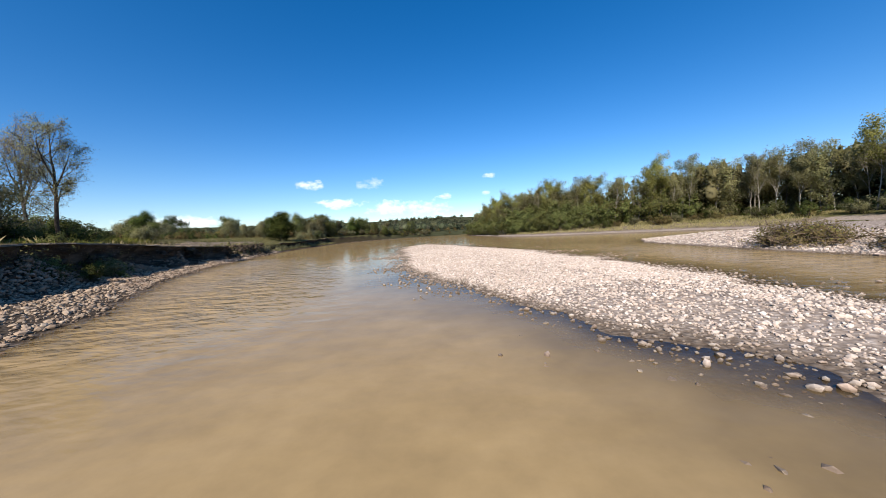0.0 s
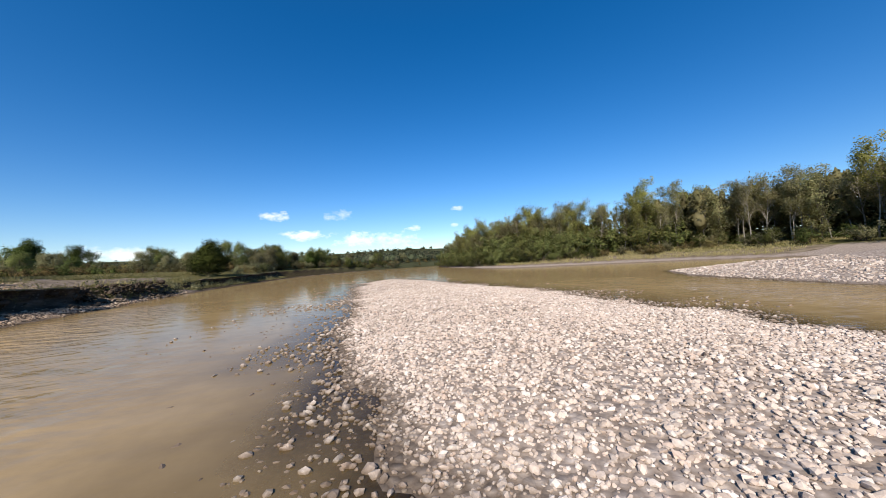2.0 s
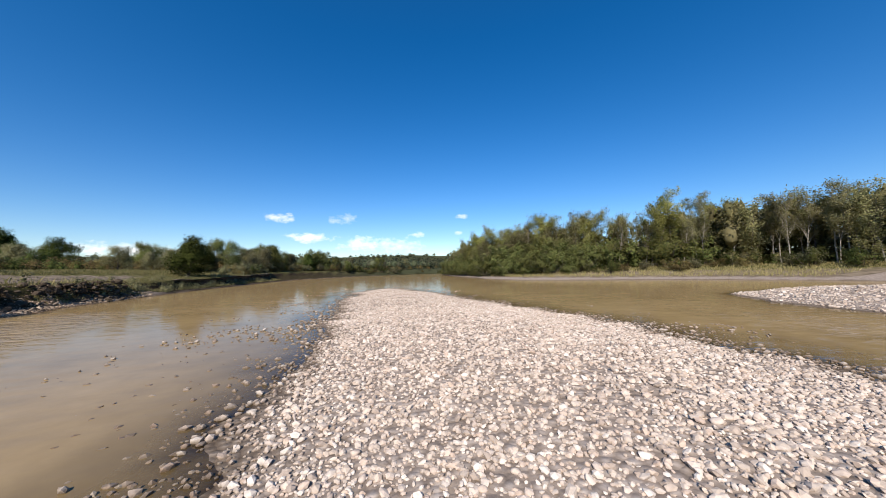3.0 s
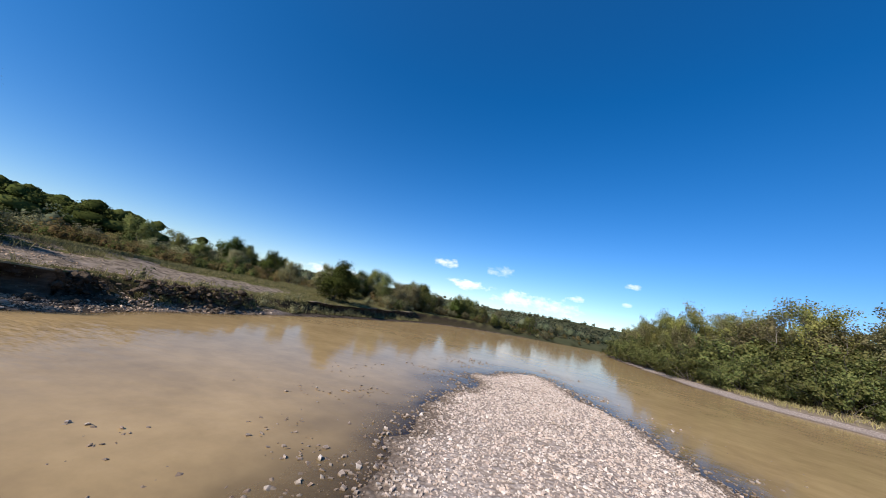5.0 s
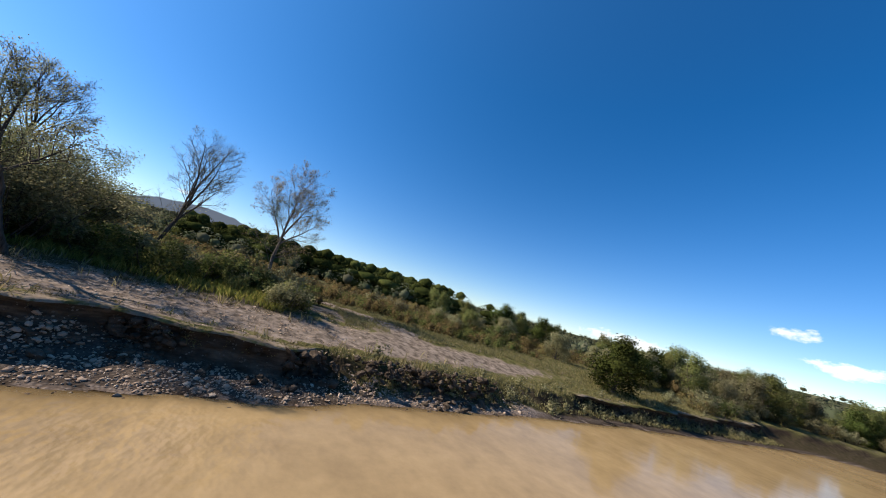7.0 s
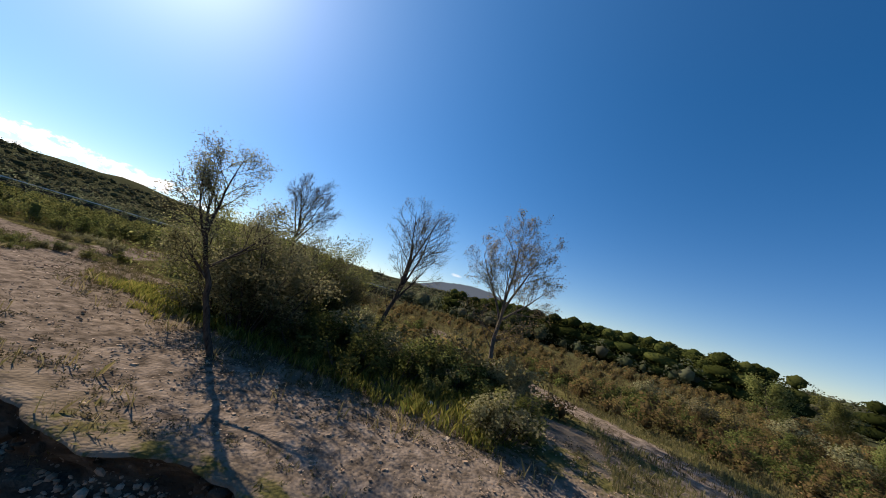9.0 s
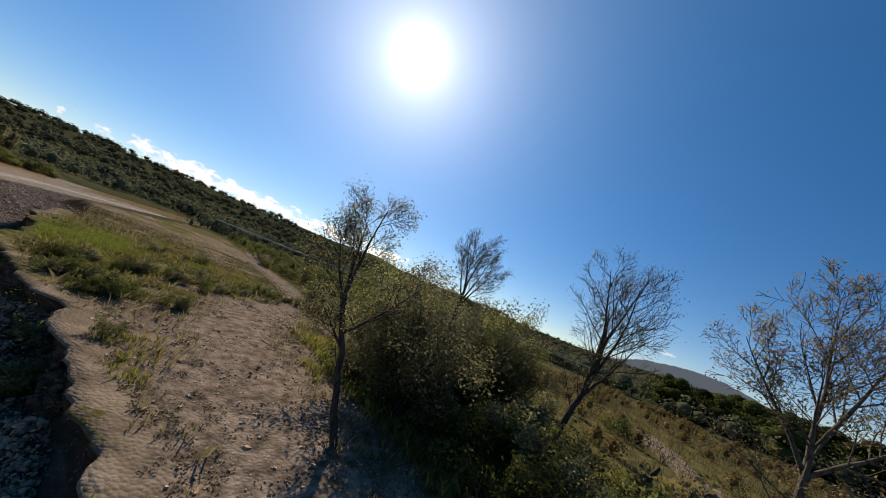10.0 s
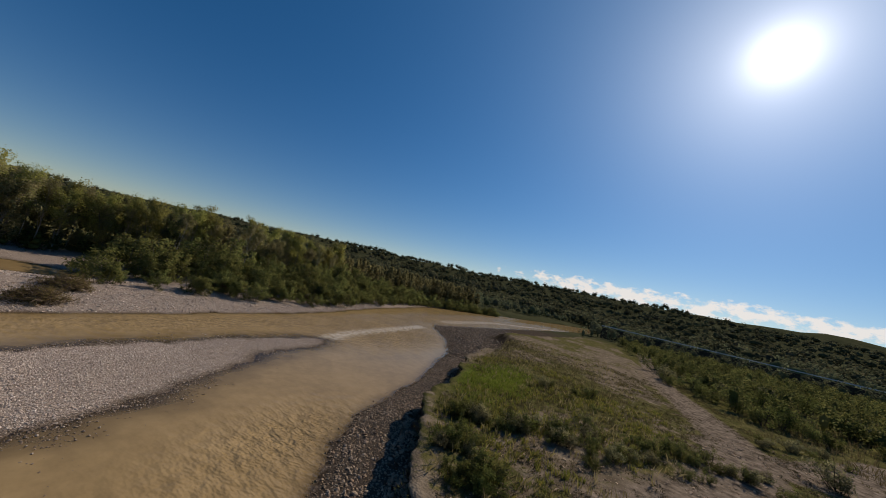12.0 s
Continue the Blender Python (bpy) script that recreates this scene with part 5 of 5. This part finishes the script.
def far_woods(name, seed, spots, leaf, label, heights, per=70, size=1.0, slim=0.33, heart_size=0.6, foot=0.12, hearts=3, rough=0.16):
    """Distant trees in one sheet of clumped foliage. A spot is x, y and perhaps a height."""
    rng = np.random.RandomState(seed)
    px, py = np.array([s[0] for s in spots]), np.array([s[1] for s in spots])
    z = terrain(px, py)[0]
    h = rng.uniform(*heights, len(px)) * np.array([s[2] if len(s) > 2 else 1.0 for s in spots])
    c = np.repeat(np.stack([px, py, z], 1), per, 0)
    hh = np.repeat(h, per)
    q = rng.rand(len(c)) ** 0.8
    shape = lambda q_: 1 - 0.8 * q_**4 if foot > 0.4 else np.sin(np.pi * np.clip(q_ * (0.97 - foot) + foot, 0, 1))
    wide = shape(q) * hh * slim
    t = rng.uniform(0, 2 * np.pi, len(c))
    rad = wide * rng.rand(len(c)) ** 0.35
    c = c + np.stack([rad * np.cos(t), rad * np.sin(t), q * hh], 1)
    # a leafy heart to each crown, and loose leaves round it
    q = np.linspace(0.22 if foot < 0.4 else 0.08, 0.86, 3) if hearts == 3 else np.array([0.45])
    heart = []
    for level in q:
        w_ = shape(level) * h * slim * heart_size
        heart.append((np.stack([px, py, z + level * h], 1), np.stack([w_, w_, h * (0.17 if hearts == 3 else 0.3)], 1)))
    hv = [(ICO_V[None] * (1 + rng.normal(0, rough, (len(px), len(ICO_V), 1))) * s[:, None] + o[:, None]).reshape(-1, 3) for o, s in heart]
    hv = np.concatenate(hv)
    hf = (ICO_F[None] + (np.arange(len(hv) // len(ICO_V)) * len(ICO_V))[:, None, None]).reshape(-1, 3)
    axis = np.repeat(np.stack([px, py, z + h * 0.45], 1), per, 0)
    lv, lw = leaf_quads(rng, c, 1, 0.15, size, narrow=0.8, heart=axis)
    n = len(hv)
    lf = np.arange(len(lv)).reshape(-1, 4)
    tri = np.concatenate([hf, n + lf[:, :3], n + lf[:, [0, 2, 3]]])
    me = arr_mesh(name, np.concatenate([hv, lv]), tri, True)
    hw = np.tile(ICO_V, (len(hv) // len(ICO_V), 1)) + [0, 0, 0.2]
    me.normals_split_custom_set_from_vertices((np.concatenate([hw / np.linalg.norm(hw, axis=1, keepdims=True), lw])).tolist())
    shade = rng.normal(0, 0.2, len(px)).clip(-0.35, 0.45)
    set_float(me, "tint", np.concatenate([np.repeat(np.tile(shade, len(q)), len(ICO_V)), np.repeat(np.repeat(shade, per), 4)]))
    ob = part(name, me, leaf)
    return tagged(ob, label, "woods", kind="stuff")


rng = np.random.RandomState(9)
far_woods("wood_interior", 60, inner, LEAF_SHADY, "crowded poplars deeper in the riverside wood", (0.8, 1.0), 210, 0.43, 0.21, 0.45, 0.45)
far_woods("undergrowth", 57, under, LEAF_SHRUB, "dark undergrowth along the edge of the wood", (1.4, 2.6), 150, 0.24, 0.55, 0.4, 0.3)
far_woods("bank_growth", 56, slump, LEAF_GREY, "low bushy growth on the slumped river bank", (0.25, 0.55), 90, 0.1, 0.95, 0.3, 0.3)
far_woods("plain_scrub", 59, scrub, LEAF_BROWN, "russet and grey-green scrub on the river plain", (0.7, 1.7), 230, 0.18, 0.75, 0.3, 0.3, 1)
far_woods("low_scrub", 65, low_scrub[::2], LEAF_BROWN, "knee-high reddish brown scrub beside the grassy track", (0.5, 1.1), 260, 0.11, 0.8, 0.3, 0.3, 1)
far_woods("low_herbs", 66, low_scrub[1::2], LEAF_SHRUB, "knee-high green herbs among the autumn scrub", (0.45, 1.0), 240, 0.11, 0.8, 0.3, 0.3, 1)
south = [(rng.uniform(-90, -29), rng.uniform(-105, -18)) for _ in range(520)]
south = [s for s in south if edge_distance(np.array([s[0]]), np.array([s[1]]), SOUTH_TRACK, False)[0] > 3.0]
far_woods("south_scrub", 58, south, LEAF_WILLOW, "green bushes crowding the plain beyond the meadow", (1.2, 3.0), 230, 0.22, 0.65, 0.2, 0.3, 1)
wall_side = [(x + 5, y + 9) for x, y in along([(-26, -121), (-56, -116), (-78, -108), (-100, -95), (-133, -57), (-154, -20)], 1.5, rng, 2.0)]
far_woods("wall_bushes", 64, wall_side, LEAF_FAR_HAZE, "tall bushes growing along the foot of the flood wall", (3.6, 5.2), 110, 0.4, 0.5, 0.3, 0.3, 1)
# rounded dark pines on the rise to the west
far_woods("pine_grove", 61, [(-150 * math.sin(radians(a)) - 5 + rng.normal(0, 9), 150 * math.cos(radians(a)) + 20 + rng.normal(0, 9)) for a in rng.uniform(62, 96, 260)],
          PINE, "dark rounded pine grove on the far side of the plain", (8.5, 12.0), 620, 0.55, 0.82, 0.58, rough=0.05)
spots = []
for _ in range(2900):
    a, d = rng.uniform(60, 300), rng.uniform(95, 330)
    x, y = d * math.sin(radians(a)), d * math.cos(radians(a)) + 10
    if (210 < a < 300 and d < 130) or (178 < a < 256 and math.hypot(x + 15, y - 22) < 165):
        continue
    spots.append((x, y, 0.8 + 0.4 * rng.rand()))
for _ in range(420):
    a, d = rng.uniform(-42, 45), rng.uniform(140, 330)
    spots.append((d * math.sin(radians(a)), d * math.cos(radians(a)), 0.7 + 0.3 * rng.rand()))
sx, sy = np.array([s[0] for s in spots]), np.array([s[1] for s in spots])
land = (signed(sx, sy, LEFT_LAND, LEFT_SHORE) > 8) | (signed(sx, sy, RIGHT_LAND, RIGHT_SHORE) > 14)
far_woods("plain_woods", 62, [s for s, ok in zip(spots, land) if ok], LEAF_FAR_HAZE, "distant mixed woods of the valley floor", (3.2, 7.5), 84, 0.7, 0.7, 0.45, 0.3, 1)
turns = np.concatenate([rng.uniform(-1.9, 0.5, 1000), rng.uniform(1.7, 4.7, 5400)])
spots = [(d * math.sin(a), d * math.cos(a)) for a, d in zip(turns, 290 + 720 * rng.rand(6400) ** 1.2)]
far_woods("hill_woods", 63, spots, LEAF_FAR_HAZE, "wooded far hills beyond the valley", (6, 12), 34, 2.2, 0.95, 0.5, 0.3, 1)


def blades(name, rng, px, py, height, per, material, label, near_bank=False):
    """Tufts of narrow bent grass blades."""
    z, k = terrain(px, py)
    z = np.where(k["sl"] > k["off"] + 0.1, np.maximum(z, k["top"] - 0.03), z) if near_bank else z
    n = len(px) * per
    h = np.repeat(height, per) * rng.uniform(0.5, 1.15, n)
    c = np.repeat(np.stack([px, py, z - 0.02], 1), per, 0) + rng.normal(0, 1, (n, 3)) * [0.07, 0.07, 0] * np.minimum(h, 0.8)[:, None] / 0.25
    t = rng.uniform(0, 2 * np.pi, n)
    side = np.stack([np.cos(t), np.sin(t), 0 * t], 1) * (0.008 + 0.018 * h[:, None])
    bend = np.stack([-np.sin(t), np.cos(t), 0 * t], 1) * (h * rng.normal(0, 0.35, n))[:, None]
    up = np.stack([0 * t, 0 * t, h], 1)
    v = np.stack([c - side, c + side, c + up * 0.62 + bend * 0.35 + side * 0.6, c + up + bend], 1).reshape(-1, 3)
    ob = part(name, arr_mesh(name, v, np.arange(4 * n).reshape(-1, 4)), material)
    return tagged(ob, label, "grass", kind="stuff")


rng = np.random.RandomState(77)
px, py = rng.uniform(-34, -4, 60000), rng.uniform(-32, 40, 60000)
_, k = terrain(px, py)
on_land = (k["sl"] > k["off"] + k["wide"] * 0.6)
track = edge_distance(px, py, TRACK, False)
clump = rough_wave(px, py, 3.2, 61, 3)
green = np.exp(-(((px + 11.8) / 2.8) ** 2 + ((py + 3.6) / 6.2) ** 2)) * (0.4 + 0.9 * rough_wave(px, py, 2.5, 91, 2))
mx, my = rng.uniform(-17, -3, 30000), rng.uniform(-20, 7, 30000)
_, mk = terrain(mx, my)
lush = np.exp(-(((mx + 11.8) / 2.8) ** 2 + ((my + 3.6) / 6.2) ** 2)) * (0.5 + 0.8 * rough_wave(mx, my, 2.5, 91, 2))
keep = (mk["sl"] > mk["off"] + mk["wide"] * 0.6) & (rng.rand(len(mx)) < np.clip(lush * 1.8 - 0.45, 0.012, 1))
blades("meadow_grass", rng, mx[keep], my[keep], 0.12 + 0.2 * np.clip(lush[keep], 0, 1), 5, GRASS_GREEN, "patch of bright green meadow grass above the cut bank", True)
keep = on_land & (rng.rand(len(px)) < 0.4 * smooth01(clump, 0.47, 0.64)) & (track > 2.1)
blades("dry_grass", rng, px[keep], py[keep], np.full(keep.sum(), 0.2), 6, GRASS_DRY, "tufts of dry straw-coloured meadow grass", True)
keep = on_land & (px < -21.8) & (py > 11) & (py < 29.5) & (track > 1.4) & (rng.rand(len(px)) < 0.8)
blades("thicket_grass", rng, px[keep], py[keep], np.full(keep.sum(), 0.42), 7, GRASS_RANK, "tall rank grass round the thicket's trees")
# tufts that hang from the face of the bank
tx, ty = rng.uniform(-24, -2, 26000), rng.uniform(-10, 41, 26000)
_, tk = terrain(tx, ty)
hang = (np.abs(tk["sl"] - tk["off"] - 0.12) < 0.3) & (rng.rand(len(tx)) < 0.7 * smooth01(rough_wave(tx, ty, 2.2, 95, 2), 0.45, 0.65))
v = leaf_mesh("bank_tufts", rng, np.stack([tx[hang], ty[hang], rng.uniform(0.75, 1.65, hang.sum())], 1), 14, 0.1, 0.11, 1.0, 0.25)
tagged(part("bank_tufts", v, GRASS_DRY), "dry grass tufts hanging on the crumbling bank", "grass", kind="stuff")
edge = on_land & (k["sl"] < k["off"] + k["wide"] + 0.9) & (rng.rand(len(px)) < np.where(py > 20, 0.35, 0.8))
blades("bank_turf", rng, px[edge], py[edge], np.full(edge.sum(), 0.11), 6, GRASS_DRY, "ragged turf along the lip of the cut bank", True)
gx, gy = rng.uniform(-23, -7, 5200), rng.uniform(-16, 18, 5200)
_, gk = terrain(gx, gy)
keep = (gk["sl"] > gk["off"] + gk["wide"] + 0.15) & (edge_distance(gx, gy, TRACK, False) > 2.2) & (rng.rand(len(gx)) < smooth01(rough_wave(gx, gy, 3.0, 97, 3) + 0.03 * smooth01(gx, -17.5, -15) * smooth01(-gy, -12, -8), 0.42, 0.62))
blades("meadow_tufts", rng, gx[keep], gy[keep], np.full(keep.sum(), 0.26), 12, GRASS_RANK, "dark olive tufts of rank grass dotted over the meadow", True)
stalks = on_land & (rng.rand(len(px)) < 0.05) & (track > 1.2) & (px > -22)
blades("dead_stalks", rng, px[stalks], py[stalks], np.full(stalks.sum(), 0.42), 5, GRASS_STRAW, "thin dead stalks standing on the stony meadow", True)
# creeping herbs and dead stalks over the bare meadow
hx, hy = rng.uniform(-30, -3, 42000), rng.uniform(-28, 34, 42000)
_, k = terrain(hx, hy)
away = edge_distance(hx, hy, TRACK, False)
keep = (k["sl"] > k["off"] + k["wide"] + 0.2) & (rng.rand(len(hx)) < smooth01(rough_wave(hx, hy, 1.3, 81, 3) + 0.14 * smooth01(hx, -17.5, -15), 0.38, 0.6) * smooth01(away, 0.2, 2.2))
hx, hy = hx[keep], hy[keep]
hz = terrain(hx, hy)[1]["top"]
herbs = part("meadow_herbs", leaf_mesh("meadow_herbs", rng, np.stack([hx, hy, hz + 0.05], 1), 12, 0.07, 0.05, 0.5), HERB)
tagged(herbs, "low grey-brown herbs and dead stalks on stony soil", "herbs", kind="stuff")
ux, uy = rng.uniform(-34, -15, 17000), rng.uniform(32.5, 78, 17000)
_, uk = terrain(ux, uy)
keep = (uk["sl"] > 0.7) & (edge_distance(ux, uy, TRACK, False) > np.interp(uy, [33, 46, 52], [2.2, 1.5, 0.0])) & (edge_distance(ux, uy, SIDE_TRACK, False) > 1.0)
blades("upstream_grass", rng, ux[keep], uy[keep], np.full(keep.sum(), 0.24), 6, GRASS_DRY, "dry grass mat on the slumped bank and meadow upstream")
px, py = rng.uniform(-90, -33, 26000), rng.uniform(-70, 90, 26000)
keep = rng.rand(len(px)) < 0.7
blades("plain_grass", rng, px[keep], py[keep], np.full(keep.sum(), 0.5), 4, GRASS_RUSSET, "rough autumn grass of the river plain")
px, py = rng.uniform(8, 70, 26000), rng.uniform(40, 100, 26000)
_, k = terrain(px, py)
keep = (k["sr"] > 3) & (k["sr"] < 16)
blades("shore_grass", rng, px[keep], py[keep], np.full(keep.sum(), 0.4), 4, GRASS_STRAW, "yellowish grass slope below the wood")


# ---- driftwood, logs and small things ----
def drift_heap(x, y, wide, high, seed, label):
    w = Wood(seed)
    r = w.rng
    for _ in range(230):
        t = r.uniform(0, 2 * np.pi)
        d = r.uniform(0, 0.8) ** 0.7 * wide / 2
        z = high * (1 - (2 * d / wide) ** 2) * r.uniform(0.05, 0.9)
        a = r.uniform(0, 2 * np.pi)
        w.limb((d * np.cos(t), d * np.sin(t), z), (np.cos(a), np.sin(a), r.uniform(-0.3, 0.5)), r.uniform(0.4, 1.2), r.uniform(0.012, 0.035), 0, (3,), 0.0, 0.5, 5, 0.9, 0.1)
    base = tagged(empty("driftwood_heap", (x, y, ground_z(x, y))), label, "driftwood")
    part("tangle", w.mesh("tangle"), DRIFT, base)
    trunk = Wood(seed + 1)
    trunk.limb((-wide * 0.45, 0.1, 0.12), (1, 0.15, 0.08), wide * 0.95, 0.15, 0, (6,), 0.0, 0.15, 8, 0.8, 0.3, 0.5)
    part("log", trunk.mesh("log"), DRIFT, base, "barkless stranded log")
    part("debris", leaf_mesh("debris", r, np.array(w.tips), 2, 0.1, 0.1), LEAF_BROWN, base, "matted brown leaves and twigs")
    return base


drift_heap(16.9, 14.6, 3.6, 0.8, 301, "brown heap of flood driftwood on the gravel island")
drift_heap(17.4, 10.6, 3.4, 0.75, 303, "dark heap of roots and driftwood at the water's edge")
drift_heap(21.0, 8.0, 3.4, 0.8, 305, "low tangle of stranded branches beside the willows")
drift_heap(24.0, -6.0, 2.6, 0.5, 307, "small drift line of twigs on the far gravel")
drift_heap(23.5, -19.0, 2.8, 0.6, 309, "dark drift pile at the end of the gravel beach")


def levee():
    """The far flood wall with its pale handrail."""
    line = [(-26, -121), (-56, -116), (-78, -108), (-100, -95), (-133, -57), (-154, -20)]
    base = tagged(empty("flood_wall", (0, 0, 0)), "long dark flood wall with a pale rail beyond the bushes", "wall", kind="structure")
    for i, ((ax, ay), (bx, by)) in enumerate(zip(line, line[1:])):
        length, t = math.hypot(bx - ax, by - ay), math.atan2(by - ay, bx - ax)
        for name, w_, lo, hi, mat in (("wall_panel", 0.5, -1.0, 5.9, CONCRETE), ("handrail", 0.25, 6.4, 6.7, RAIL)):
            bm = bmesh.new()
            bmesh.ops.create_cube(bm, size=1.0)
            bmesh.ops.scale(bm, vec=(length + 0.1, w_, hi - lo), verts=bm.verts)
            bmesh.ops.bevel(bm, geom=bm.edges[:], offset=0.03, segments=1, affect="EDGES")
            me = bpy.data.meshes.new(name)
            bm.to_mesh(me)
            bm.free()
            ob = part(name, me, mat, base)
            ob.location, ob.rotation_euler = ((ax + bx) / 2, (ay + by) / 2, (lo + hi) / 2), (0, 0, t)
        for n in range(int(length / 6)):
            q = (n + 0.5) / int(length / 6)
            ob = new("post", POST)
            ob.parent = base
            ob.location = (ax + (bx - ax) * q, ay + (by - ay) * q, 6.2)


CONCRETE = plain_material("old_concrete", (0.045, 0.037, 0.027), 0.9, 2.0)
RAIL = plain_material("galvanised_rail", (0.55, 0.55, 0.54), 0.45, 5.0, 0.15)
_bm = bmesh.new()
bmesh.ops.create_cone(_bm, cap_ends=True, segments=8, radius1=0.07, radius2=0.06, depth=0.75)
POST = bpy.data.meshes.new("post")
_bm.to_mesh(POST)
_bm.free()
POST.materials.append(RAIL)
levee()


def snag():
    w = Wood(411)
    w.tube([(0, 0, -0.3), (0.05, 0.1, 0.5), (0.12, 0.32, 1.1), (0.16, 0.55, 1.6)], [0.16, 0.13, 0.11, 0.05], 8)
    w.limb((0.08, 0.2, 0.85), (0.5, -0.3, 0.5), 0.5, 0.05, 1, (1,), 0.1, 0.3, 6)
    base = tagged(empty("tree_stump", (-30.3, 24.0, ground_z(-30.3, 24.0))), "broken grey snag leaning out of the scrub", "stump")
    part("trunk", w.mesh("trunk"), BARK_DARK, base)


snag()


def litter(x, y, size, seed):
    r = np.random.RandomState(seed)
    v = ICO2_V * (1 + r.normal(0, 0.22, (len(ICO2_V), 1))) * [size, size * 0.7, size * 0.45]
    ob = part("plastic_bag", arr_mesh("plastic_bag", v, ICO2_F), LITTER)
    ob.location = (x, y, ground_z(x, y) + size * 0.3)
    tagged(ob, "crumpled white plastic bag dropped beside the track", "litter")


litter(-23.25, 26.8, 0.14, 5)
